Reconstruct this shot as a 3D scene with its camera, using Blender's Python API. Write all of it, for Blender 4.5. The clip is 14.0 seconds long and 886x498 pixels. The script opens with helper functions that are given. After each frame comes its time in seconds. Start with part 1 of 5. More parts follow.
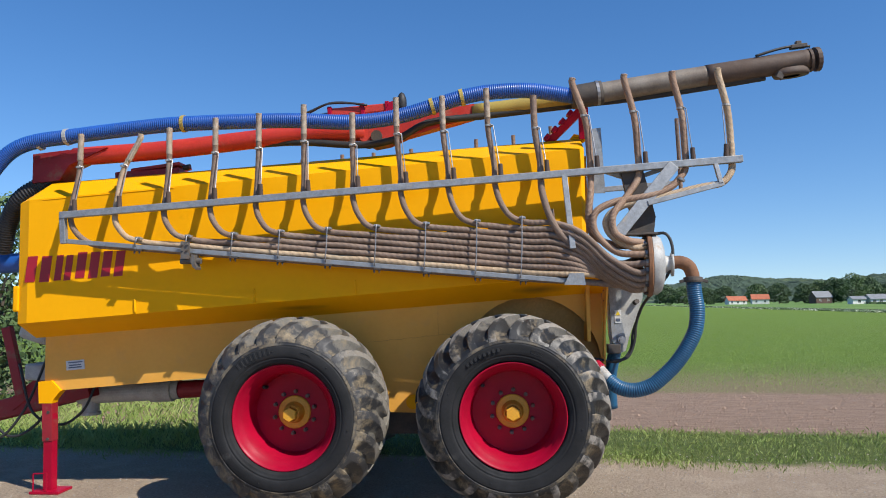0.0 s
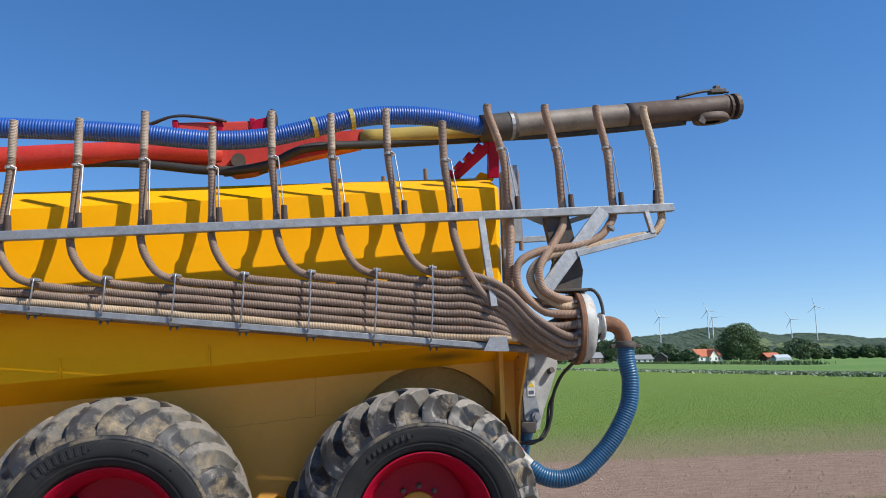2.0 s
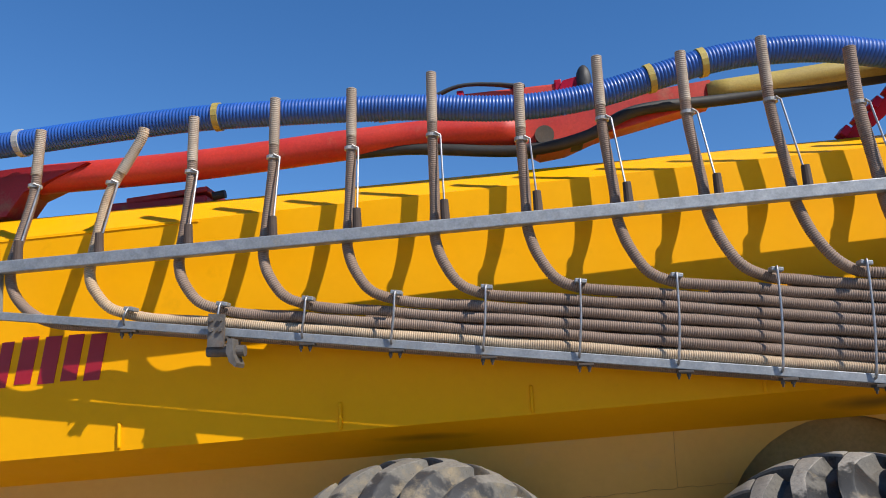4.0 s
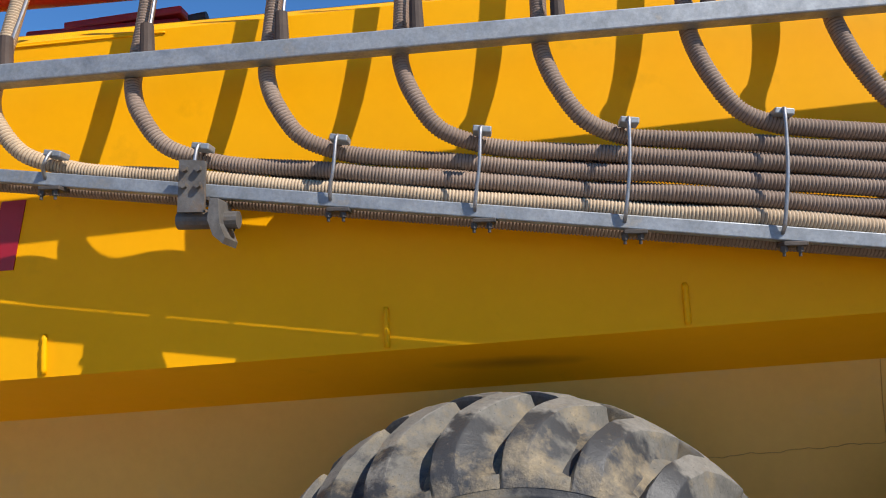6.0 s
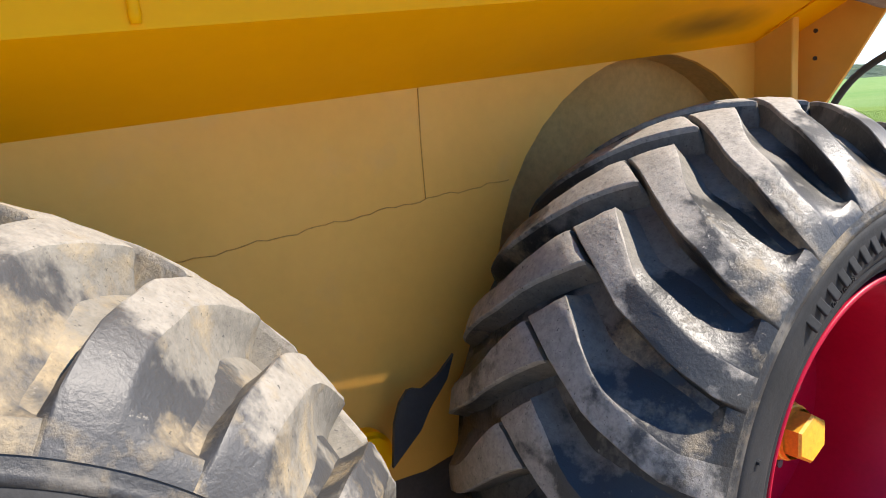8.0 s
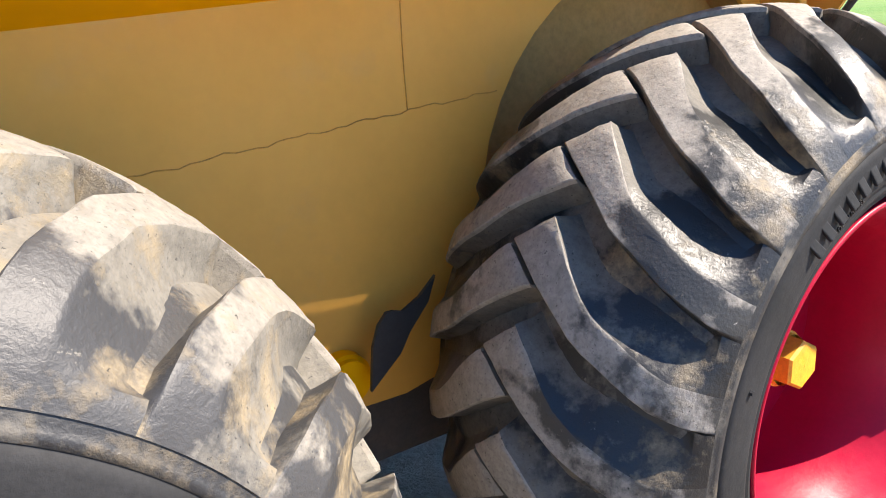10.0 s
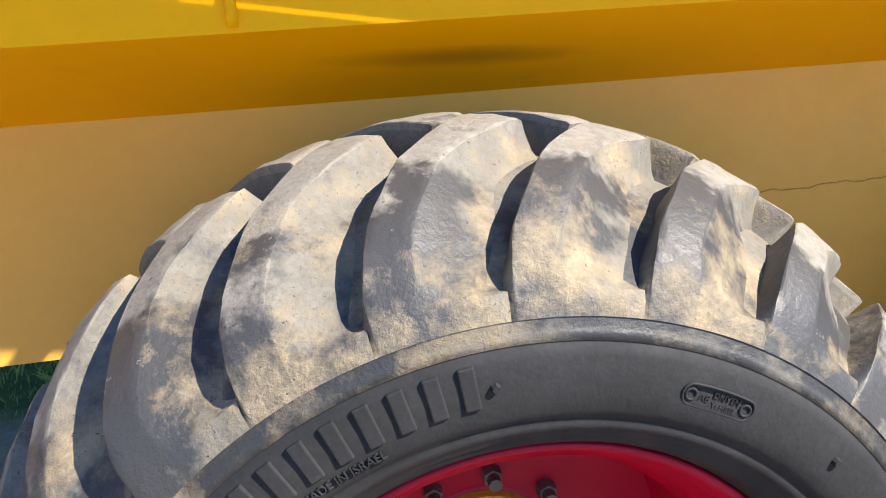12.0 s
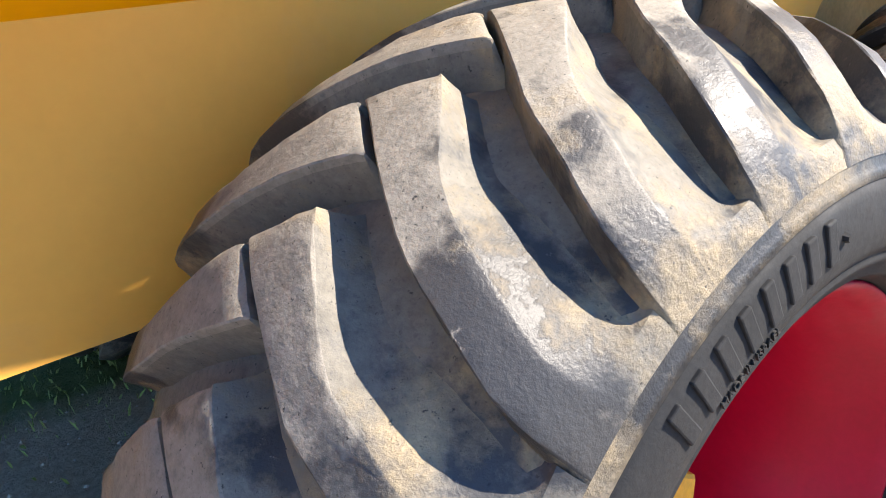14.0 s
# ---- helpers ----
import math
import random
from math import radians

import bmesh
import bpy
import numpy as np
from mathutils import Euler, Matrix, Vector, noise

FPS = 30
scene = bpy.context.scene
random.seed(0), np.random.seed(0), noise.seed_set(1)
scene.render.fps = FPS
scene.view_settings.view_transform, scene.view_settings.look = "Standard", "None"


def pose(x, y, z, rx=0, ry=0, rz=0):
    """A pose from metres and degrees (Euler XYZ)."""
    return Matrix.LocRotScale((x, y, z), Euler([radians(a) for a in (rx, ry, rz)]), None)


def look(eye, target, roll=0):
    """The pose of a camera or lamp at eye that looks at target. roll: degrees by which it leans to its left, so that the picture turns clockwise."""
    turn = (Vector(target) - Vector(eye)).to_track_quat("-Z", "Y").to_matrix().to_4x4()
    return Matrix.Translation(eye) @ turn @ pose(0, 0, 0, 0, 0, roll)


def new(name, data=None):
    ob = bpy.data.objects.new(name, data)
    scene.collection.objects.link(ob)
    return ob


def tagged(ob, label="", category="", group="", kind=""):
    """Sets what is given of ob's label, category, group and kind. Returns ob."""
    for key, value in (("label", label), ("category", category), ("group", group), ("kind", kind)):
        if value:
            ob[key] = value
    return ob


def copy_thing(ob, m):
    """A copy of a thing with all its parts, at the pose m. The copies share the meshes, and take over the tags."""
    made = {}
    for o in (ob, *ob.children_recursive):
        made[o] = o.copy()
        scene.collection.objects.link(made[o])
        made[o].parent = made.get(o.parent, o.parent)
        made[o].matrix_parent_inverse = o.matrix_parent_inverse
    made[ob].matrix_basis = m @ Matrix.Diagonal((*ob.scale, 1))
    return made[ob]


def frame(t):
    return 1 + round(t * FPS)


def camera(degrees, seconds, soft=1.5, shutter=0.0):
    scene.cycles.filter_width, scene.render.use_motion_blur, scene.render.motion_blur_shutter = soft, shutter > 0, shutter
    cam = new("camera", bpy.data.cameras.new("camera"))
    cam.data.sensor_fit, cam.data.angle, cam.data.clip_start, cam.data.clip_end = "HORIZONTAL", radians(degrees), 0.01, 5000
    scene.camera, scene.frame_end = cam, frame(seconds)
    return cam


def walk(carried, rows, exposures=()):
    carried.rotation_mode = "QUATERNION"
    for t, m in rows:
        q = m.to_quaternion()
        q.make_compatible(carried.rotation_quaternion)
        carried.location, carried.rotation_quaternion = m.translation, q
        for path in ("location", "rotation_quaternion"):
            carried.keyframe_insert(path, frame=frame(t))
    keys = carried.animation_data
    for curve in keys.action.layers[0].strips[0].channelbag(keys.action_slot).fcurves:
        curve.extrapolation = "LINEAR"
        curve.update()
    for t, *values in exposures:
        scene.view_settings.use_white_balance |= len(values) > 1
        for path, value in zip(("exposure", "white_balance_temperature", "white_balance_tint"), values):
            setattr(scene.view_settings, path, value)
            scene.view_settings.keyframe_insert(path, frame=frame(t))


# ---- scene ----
cam = camera(60.5, 14.0, soft=1.0)
PATH = [
    (0, (1.486, -4.555, 1.455), (1.336, -2.566, 1.596), -0.8),
    (0.5, (1.263, -4.326, 1.479), (1.247, -2.334, 1.652), -0.7),
    (1, (1.146, -4.062, 1.468), (1.286, -2.077, 1.676), -0.7),
    (1.5, (1.033, -3.757, 1.485), (1.317, -1.793, 1.734), -0.9),
    (2, (0.865, -3.413, 1.515), (1.25, -1.472, 1.808), -1.3),
    (2.5, (0.739, -3.058, 1.501), (1.155, -1.131, 1.836), -1.9),
    (3, (0.572, -2.699, 1.517), (0.919, -0.765, 1.892), -2.3),
    (3.5, (0.441, -2.39, 1.567), (0.581, -0.433, 1.955), -1.9),
    (4, (0.332, -2.041, 1.578), (0.161, -0.087, 1.971), -1.1),
    (4.2, (0.291, -1.91, 1.581), (-0.019, 0.026, 1.975), -0.7),
    (6.3, (-0.088, -0.777, 1.46), (-0.131, 1.214, 1.653), -0.1),
    (6.5, (-0.079, -0.677, 1.459), (0.087, 1.311, 1.59), -0.6),
    (7, (0.012, -0.456, 1.43), (0.642, 1.442, 1.395), -1.5),
    (7.5, (0.118, -0.228, 1.431), (1.045, 1.533, 1.234), -2.5),
    (8, (0.163, -0.017, 1.398), (1.232, 1.632, 1.025), -3.9),
    (8.2, (0.179, 0.044, 1.386), (1.281, 1.655, 0.949), -4.1),
    (10.3, (0.218, 0.05, 1.38), (1.254, 1.651, 0.78), -3.3),
    (10.5, (0.216, 0.049, 1.378), (1.213, 1.676, 0.781), -2.9),
    (11, (0.153, 0.038, 1.384), (0.938, 1.78, 0.794), -1.4),
    (11.5, (-0.039, -0.021, 1.43), (0.452, 1.837, 0.875), -0.6),
    (12, (-0.252, -0.044, 1.458), (0.05, 1.86, 0.929), 0.2),
    (12.5, (-0.425, 0.096, 1.435), (-0.122, 1.996, 0.889), -0.8),
    (13, (-0.586, 0.237, 1.423), (0.008, 2.051, 0.824), -1.3),
    (13.5, (-0.754, 0.303, 1.389), (0.206, 1.931, 0.734), -0.7),
    (14, (-0.813, 0.325, 1.379), (0.362, 1.784, 0.68), -0.7),
]
walk(cam, [(t, look(eye, aim, roll)) for t, eye, aim, roll in PATH],
     ((0, 0.25, 6500, 10), (4, 0.25, 6500, 10), (6.5, 0.40, 6500, 10), (7.0, 0.74, 6700, 11), (7.5, 1.12, 6850, 12), (8, 1.42, 6950, 12),
      (10.5, 1.66, 7150, 13), (12, 1.56, 6900, 11), (12.5, 1.58, 6900, 11), (14, 1.92, 7100, 12)))

# ---------------------------------------------------------------- light
SUN_WAY = Vector((-0.79, 0.54, -1.0)).normalized()   # the way the sunlight travels
world = bpy.data.worlds.new("sky")
world.use_nodes = True
scene.world = world
wn = world.node_tree
sky = wn.nodes.new("ShaderNodeTexSky")
sky.sky_type = "NISHITA"
sky.sun_disc = False
sky.sun_elevation = math.asin(-SUN_WAY.z)
sky.sun_rotation = math.atan2(-SUN_WAY.x, -SUN_WAY.y)
sky.air_density = 1.0
sky.dust_density = 0.0
sky.ozone_density = 3.5
bg = wn.nodes["Background"]
bg.inputs["Strength"].default_value = 0.117
deep = wn.nodes.new("ShaderNodeHueSaturation")
deep.inputs["Saturation"].default_value = 1.24
# clear air: the pale band at the horizon is narrow
way, lift, high = wn.nodes.new("ShaderNodeTexCoord"), wn.nodes.new("ShaderNodeVectorMath"), wn.nodes.new("ShaderNodeVectorMath")
lift.operation, high.operation = "MULTIPLY_ADD", "NORMALIZE"
lift.inputs[1].default_value, lift.inputs[2].default_value = (1, 1, 0.95), (0, 0, 0.05)
wn.links.new(way.outputs["Generated"], lift.inputs[0])
wn.links.new(lift.outputs[0], high.inputs[0])
wn.links.new(high.outputs[0], sky.inputs["Vector"])
wn.links.new(sky.outputs[0], deep.inputs["Color"])
cool = wn.nodes.new("ShaderNodeMix")
cool.data_type, cool.blend_type = "RGBA", "MULTIPLY"
cool.inputs[0].default_value = 1.0
cool.inputs[7].default_value = (0.955, 0.95, 1.04, 1)
wn.links.new(deep.outputs[0], cool.inputs[6])
wn.links.new(cool.outputs[2], bg.inputs["Color"])
sun = new("sun", bpy.data.lights.new("sun", "SUN"))
sun.data.energy = 5.0
sun.data.angle = radians(0.55)
sun.data.color = (1.0, 0.95, 0.87)
sun.matrix_world = look((0, 0, 30), tuple(Vector((0, 0, 30)) + SUN_WAY))


# ---------------------------------------------------------------- materials
def material(name, base, second=None, scale=6.0, rough=0.6, rough2=None, metal=0.0, bump=0.0, bump_scale=60.0,
             spots=None, spot_scale=3.0, spot_low=0.55, spot_high=0.68, coat=0.0, grain=0.12, stretch=(1, 1, 1), spec=0.5):
    m = bpy.data.materials.new(name)
    m.use_nodes = True
    nt = m.node_tree
    b = nt.nodes["Principled BSDF"]
    N, L = nt.nodes.new, nt.links.new
    tc = N("ShaderNodeTexCoord")
    mp = N("ShaderNodeMapping")
    mp.inputs["Scale"].default_value = stretch
    L(tc.outputs["Object"], mp.inputs["Vector"])

    def noise_at(sc, detail=6.0, roughness=0.6):
        n = N("ShaderNodeTexNoise")
        n.inputs["Scale"].default_value = sc
        n.inputs["Detail"].default_value = detail
        n.inputs["Roughness"].default_value = roughness
        L(mp.outputs[0], n.inputs["Vector"])
        return n

    def mixed(fac, a, c):
        x = N("ShaderNodeMix")
        x.data_type = "RGBA"
        L(fac, x.inputs["Factor"])
        for sock, val in ((x.inputs[6], a), (x.inputs[7], c)):
            if isinstance(val, tuple):
                sock.default_value = (*val, 1)
            else:
                L(val, sock)
        return x.outputs[2]

    def ramp(src, low, high):
        r = N("ShaderNodeMapRange")
        r.inputs["From Min"].default_value = low
        r.inputs["From Max"].default_value = high
        L(src, r.inputs["Value"])
        return r.outputs[0]

    big = noise_at(scale)
    second = second or tuple(c * 0.85 for c in base)
    col = mixed(ramp(big.outputs["Fac"], 0.35, 0.65), base, second)
    if spots:
        col = mixed(ramp(noise_at(spot_scale, 8.0, 0.65).outputs["Fac"], spot_low, spot_high), col, spots)
    fine = noise_at(bump_scale * 2.2, 3.0)
    if grain:
        v = N("ShaderNodeHueSaturation")
        mr = N("ShaderNodeMapRange")
        mr.inputs["From Min"].default_value, mr.inputs["From Max"].default_value = 0.3, 0.7
        mr.inputs["To Min"].default_value, mr.inputs["To Max"].default_value = 1 - grain, 1 + grain
        L(fine.outputs["Fac"], mr.inputs["Value"])
        L(mr.outputs[0], v.inputs["Value"])
        L(col, v.inputs["Color"])
        col = v.outputs[0]
    L(col, b.inputs["Base Color"])
    b.inputs["Metallic"].default_value = metal
    b.inputs["Specular IOR Level"].default_value = spec
    b.inputs["Coat Weight"].default_value = coat
    b.inputs["Coat Roughness"].default_value = 0.15
    rr = N("ShaderNodeMapRange")
    rr.inputs["From Min"].default_value, rr.inputs["From Max"].default_value = 0.35, 0.65
    rr.inputs["To Min"].default_value, rr.inputs["To Max"].default_value = rough, rough2 if rough2 is not None else min(1, rough + 0.12)
    L(noise_at(scale * 2.3).outputs["Fac"], rr.inputs["Value"])
    L(rr.outputs[0], b.inputs["Roughness"])
    if bump:
        bp = N("ShaderNodeBump")
        bp.inputs["Strength"].default_value = 1.0
        bp.inputs["Distance"].default_value = bump
        L(noise_at(bump_scale, 8.0, 0.65).outputs["Fac"], bp.inputs["Height"])
        L(bp.outputs[0], b.inputs["Normal"])
    return m


YELLOW = material("yellow_paint", (0.92, 0.415, 0.001), (0.88, 0.390, 0.001), 2.0, 0.45, 0.52, bump=0.00025, bump_scale=14,
                  spec=0.12, spots=(0.76, 0.345, 0.002), spot_scale=5, spot_low=0.62, spot_high=0.8, grain=0.012)
# lower-wall yellow: paler, ground bounce put into its colour, with dusty patches
YELLOW_PALE = material("pale_yellow_paint", (0.76, 0.372, 0.055), (0.69, 0.335, 0.045), 1.6, 0.6, 0.72, bump=0.00035, bump_scale=16,
                       spots=(0.62, 0.33, 0.085), spot_scale=3, spot_low=0.55, spot_high=0.8, grain=0.02)


def dark_patch(mat, centre, size, colour):
    """A dark patch with soft, ragged edges on the sheet."""
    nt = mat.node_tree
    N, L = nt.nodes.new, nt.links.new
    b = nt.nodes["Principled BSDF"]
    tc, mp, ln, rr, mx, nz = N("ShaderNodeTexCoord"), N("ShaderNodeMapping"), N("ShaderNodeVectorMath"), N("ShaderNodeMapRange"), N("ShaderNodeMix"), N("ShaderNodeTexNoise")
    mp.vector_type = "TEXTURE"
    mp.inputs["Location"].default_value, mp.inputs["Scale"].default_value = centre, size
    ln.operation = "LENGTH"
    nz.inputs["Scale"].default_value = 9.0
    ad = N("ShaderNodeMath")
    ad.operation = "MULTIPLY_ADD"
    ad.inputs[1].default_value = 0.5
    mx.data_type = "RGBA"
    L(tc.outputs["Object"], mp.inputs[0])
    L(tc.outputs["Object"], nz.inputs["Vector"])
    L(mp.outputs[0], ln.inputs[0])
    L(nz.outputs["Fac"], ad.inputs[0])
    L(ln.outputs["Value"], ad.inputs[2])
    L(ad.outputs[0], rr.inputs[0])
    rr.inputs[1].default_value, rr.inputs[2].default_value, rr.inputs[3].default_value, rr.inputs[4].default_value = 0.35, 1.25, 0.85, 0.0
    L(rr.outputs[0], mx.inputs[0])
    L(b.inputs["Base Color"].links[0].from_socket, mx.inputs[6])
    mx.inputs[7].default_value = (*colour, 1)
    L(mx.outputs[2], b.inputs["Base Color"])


# under the lip: wide brown patch, small black stain, brown smear near the rear
dark_patch(YELLOW, (-0.02, 1.17, 1.43), (0.26, 0.06, 0.03), (0.36, 0.15, 0.008))
dark_patch(YELLOW, (-0.034, 1.150, 1.431), (0.045, 0.016, 0.009), (0.03, 0.018, 0.004))
dark_patch(YELLOW, (1.78, 1.20, 1.54), (0.26, 0.09, 0.06), (0.22, 0.11, 0.015))
TAN_PANEL = material("bare_dusty_panel", (0.44, 0.245, 0.07), (0.38, 0.205, 0.055), 4, 0.75, bump=0.001, bump_scale=30)
RED = material("red_paint", (0.37, 0.002, 0.026), (0.30, 0.002, 0.02), 5, 0.35, 0.5, bump=0.0006, bump_scale=40, spec=0.2, grain=0.06)
RED_WORN = material("faded_red_paint", (0.54, 0.040, 0.020), (0.44, 0.025, 0.02), 3, 0.45, 0.65, bump=0.001, bump_scale=40,
                    spots=(0.40, 0.12, 0.07), spot_scale=6, spot_low=0.6, spot_high=0.75)
DARK_RED = material("dark_red_paint", (0.30, 0.010, 0.02), (0.22, 0.008, 0.015), 4, 0.5, bump=0.001, spots=(0.2, 0.08, 0.05), spot_scale=7)
LETTER_RED = material("letter_red_film", (0.36, 0.006, 0.02), (0.32, 0.006, 0.02), 3, 0.4, grain=0.03)
GALV = material("galvanised_steel", (0.34, 0.355, 0.37), (0.24, 0.255, 0.27), 18, 0.55, 0.72, metal=0.6, bump=0.0006, bump_scale=50,
                spots=(0.42, 0.37, 0.30), spot_scale=9, spot_low=0.6, spot_high=0.75)
GREY_STEEL = material("grey_cast_steel", (0.46, 0.46, 0.44), (0.34, 0.33, 0.31), 7, 0.6, metal=0.2, bump=0.0015, bump_scale=40,
                      spots=(0.30, 0.22, 0.15), spot_scale=6, spot_low=0.6, spot_high=0.72)
DARK_STEEL = material("dirty_dark_steel", (0.055, 0.05, 0.047), (0.09, 0.07, 0.055), 8, 0.65, metal=0.2, bump=0.002, bump_scale=40)
RUST_PIPE = material("brown_rusty_pipe", (0.062, 0.038, 0.027), (0.10, 0.065, 0.046), 3.5, 0.6, 0.8, bump=0.0015, bump_scale=35,
                     spots=(0.26, 0.22, 0.19), spot_scale=2.6, spot_low=0.62, spot_high=0.78)
PALE_PIPE = material("scuffed_grey_pipe", (0.25, 0.215, 0.175), (0.13, 0.095, 0.07), 4, 0.55, metal=0.2, bump=0.0012, bump_scale=35,
                     spots=(0.13, 0.09, 0.06), spot_scale=3, spot_low=0.55, spot_high=0.72)
OLIVE_PIPE = material("dull_yellow_pipe", (0.44, 0.33, 0.07), (0.34, 0.25, 0.06), 4, 0.55, bump=0.001)
RUST = material("orange_rust", (0.24, 0.11, 0.05), (0.14, 0.07, 0.04), 9, 0.8, bump=0.003, bump_scale=50, spots=(0.45, 0.40, 0.36), spot_scale=8, spot_low=0.58, spot_high=0.68)
# hose colours in pairs: the valley between two ribs is darker than the ridge
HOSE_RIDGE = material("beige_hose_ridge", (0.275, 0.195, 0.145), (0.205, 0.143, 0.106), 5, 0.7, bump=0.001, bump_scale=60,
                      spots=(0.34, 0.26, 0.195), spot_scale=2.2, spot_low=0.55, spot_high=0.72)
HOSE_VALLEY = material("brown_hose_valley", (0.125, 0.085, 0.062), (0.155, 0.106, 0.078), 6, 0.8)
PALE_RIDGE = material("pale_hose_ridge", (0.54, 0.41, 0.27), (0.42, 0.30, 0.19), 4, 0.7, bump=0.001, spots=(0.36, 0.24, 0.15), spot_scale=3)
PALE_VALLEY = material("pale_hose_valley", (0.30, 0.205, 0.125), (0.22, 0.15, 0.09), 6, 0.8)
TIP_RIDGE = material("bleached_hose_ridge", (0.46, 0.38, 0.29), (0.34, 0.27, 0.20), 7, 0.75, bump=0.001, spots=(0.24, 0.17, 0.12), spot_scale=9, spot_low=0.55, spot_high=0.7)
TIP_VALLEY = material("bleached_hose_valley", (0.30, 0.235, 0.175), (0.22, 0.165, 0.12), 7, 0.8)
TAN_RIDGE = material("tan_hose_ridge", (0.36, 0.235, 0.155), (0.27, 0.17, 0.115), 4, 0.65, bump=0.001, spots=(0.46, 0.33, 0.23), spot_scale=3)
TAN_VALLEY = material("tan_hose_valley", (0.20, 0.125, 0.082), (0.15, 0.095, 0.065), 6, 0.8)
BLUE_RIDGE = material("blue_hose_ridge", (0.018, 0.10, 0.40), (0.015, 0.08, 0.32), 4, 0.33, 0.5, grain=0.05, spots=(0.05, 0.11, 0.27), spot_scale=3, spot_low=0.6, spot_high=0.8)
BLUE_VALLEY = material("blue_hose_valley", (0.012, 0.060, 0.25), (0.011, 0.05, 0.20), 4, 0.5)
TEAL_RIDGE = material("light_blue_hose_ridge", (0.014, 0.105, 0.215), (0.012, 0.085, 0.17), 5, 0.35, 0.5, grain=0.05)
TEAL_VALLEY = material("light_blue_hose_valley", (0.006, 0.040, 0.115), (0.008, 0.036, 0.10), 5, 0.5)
BLACK_RUBBER = material("black_rubber", (0.018, 0.018, 0.019), (0.03, 0.029, 0.028), 8, 0.55, bump=0.0008)
GRIP = material("brown_rubber_grip", (0.05, 0.033, 0.026), (0.08, 0.05, 0.035), 8, 0.7, bump=0.001)
SIDEWALL = material("tyre_sidewall_rubber", (0.015, 0.0155, 0.016), (0.024, 0.024, 0.025), 7, 0.66, 0.82, spec=0.2, bump=0.0010, bump_scale=70,
                    spots=(0.10, 0.095, 0.085), spot_scale=6, spot_low=0.62, spot_high=0.85)


def tread_material(name, rubber, dust, mud, dusty, muddy, gloss):
    """Worn tyre rubber: dust rubbed into the crown, dark scuffs, dried mud thicker towards the shoulder."""
    m = bpy.data.materials.new(name)
    m.use_nodes = True
    nt = m.node_tree
    b = nt.nodes["Principled BSDF"]
    N, L = nt.nodes.new, nt.links.new
    tc, info, sep = N("ShaderNodeTexCoord"), N("ShaderNodeObjectInfo"), N("ShaderNodeSeparateXYZ")
    add = N("ShaderNodeVectorMath")
    mul = N("ShaderNodeMath")
    mul.operation = "MULTIPLY"
    mul.inputs[1].default_value = 37.0
    L(info.outputs["Random"], mul.inputs[0])
    L(tc.outputs["Object"], add.inputs[0])
    L(mul.outputs[0], add.inputs[1])
    L(tc.outputs["Object"], sep.inputs[0])

    def nz(scale, detail=8.0, rough=0.68, warp=0.0):
        n = N("ShaderNodeTexNoise")
        n.inputs["Scale"].default_value, n.inputs["Detail"].default_value = scale, detail
        n.inputs["Roughness"].default_value, n.inputs["Distortion"].default_value = rough, warp
        L(add.outputs[0], n.inputs["Vector"])
        return n.outputs["Fac"]

    def rng(v, a, c, lo=0.0, hi=1.0):
        r = N("ShaderNodeMapRange")
        r.inputs[1].default_value, r.inputs[2].default_value, r.inputs[3].default_value, r.inputs[4].default_value = a, c, lo, hi
        L(v, r.inputs[0])
        return r.outputs[0]

    def op(kind, a, c):
        x = N("ShaderNodeMath")
        x.operation = kind
        for k, v in zip(x.inputs, (a, c)):
            if isinstance(v, (int, float)):
                k.default_value = v
            else:
                L(v, k)
        return x.outputs[0]

    def mix(f, a, c):
        x = N("ShaderNodeMix")
        x.data_type = "RGBA"
        L(f, x.inputs[0])
        for k, v in ((x.inputs[6], a), (x.inputs[7], c)):
            if isinstance(v, tuple):
                k.default_value = (*v, 1)
            else:
                L(v, k)
        return x.outputs[2]

    off = op("ABSOLUTE", op("SUBTRACT", sep.outputs["Y"], 0.935), 0.0)
    crown = rng(off, 0.22, 0.06)
    shoulder = rng(off, 0.14, 0.27)
    film = op("ADD", nz(6.5, 11.0, 0.64), op("MULTIPLY", crown, 0.20))
    film = op("MULTIPLY", rng(film, 0.58 - dusty * 0.26, 0.655 - dusty * 0.25), rng(nz(140, 5, 0.7), 0.30, 0.48, 0.55, 1.0))
    col = mix(film, rubber, mix(rng(nz(60, 4), 0.35, 0.65), dust, tuple(c * 0.72 for c in dust)))
    cake = op("ADD", nz(7.5, 12.0, 0.66), op("MULTIPLY", shoulder, 0.07))
    cake = op("MULTIPLY", rng(cake, 0.645 - muddy * 0.20, 0.79 - muddy * 0.20), rng(nz(110, 5, 0.7), 0.30, 0.60, 0.45, 0.85))
    col = mix(cake, col, mix(rng(nz(35, 6), 0.35, 0.65), mud, tuple(c * 0.70 for c in mud)))
    col = mix(rng(nz(160, 3), 0.64, 0.72), col, tuple(c * 0.6 for c in rubber))
    col = mix(rng(nz(40, 9, 0.75, 0.3), 0.64, 0.69), col, tuple(min(1.0, c * 1.25) for c in dust))
    L(col, b.inputs["Base Color"])
    worn = op("MAXIMUM", film, cake)
    L(rng(worn, 0.0, 1.0, gloss, 0.78), b.inputs["Roughness"])
    b.inputs["Specular IOR Level"].default_value = 0.38
    bp = N("ShaderNodeBump")
    bp.inputs["Distance"].default_value = 0.0026
    L(op("ADD", op("MULTIPLY", nz(150, 4), 0.30), op("ADD", op("MULTIPLY", cake, 0.7), op("MULTIPLY", nz(28, 6), 0.8))), bp.inputs["Height"])
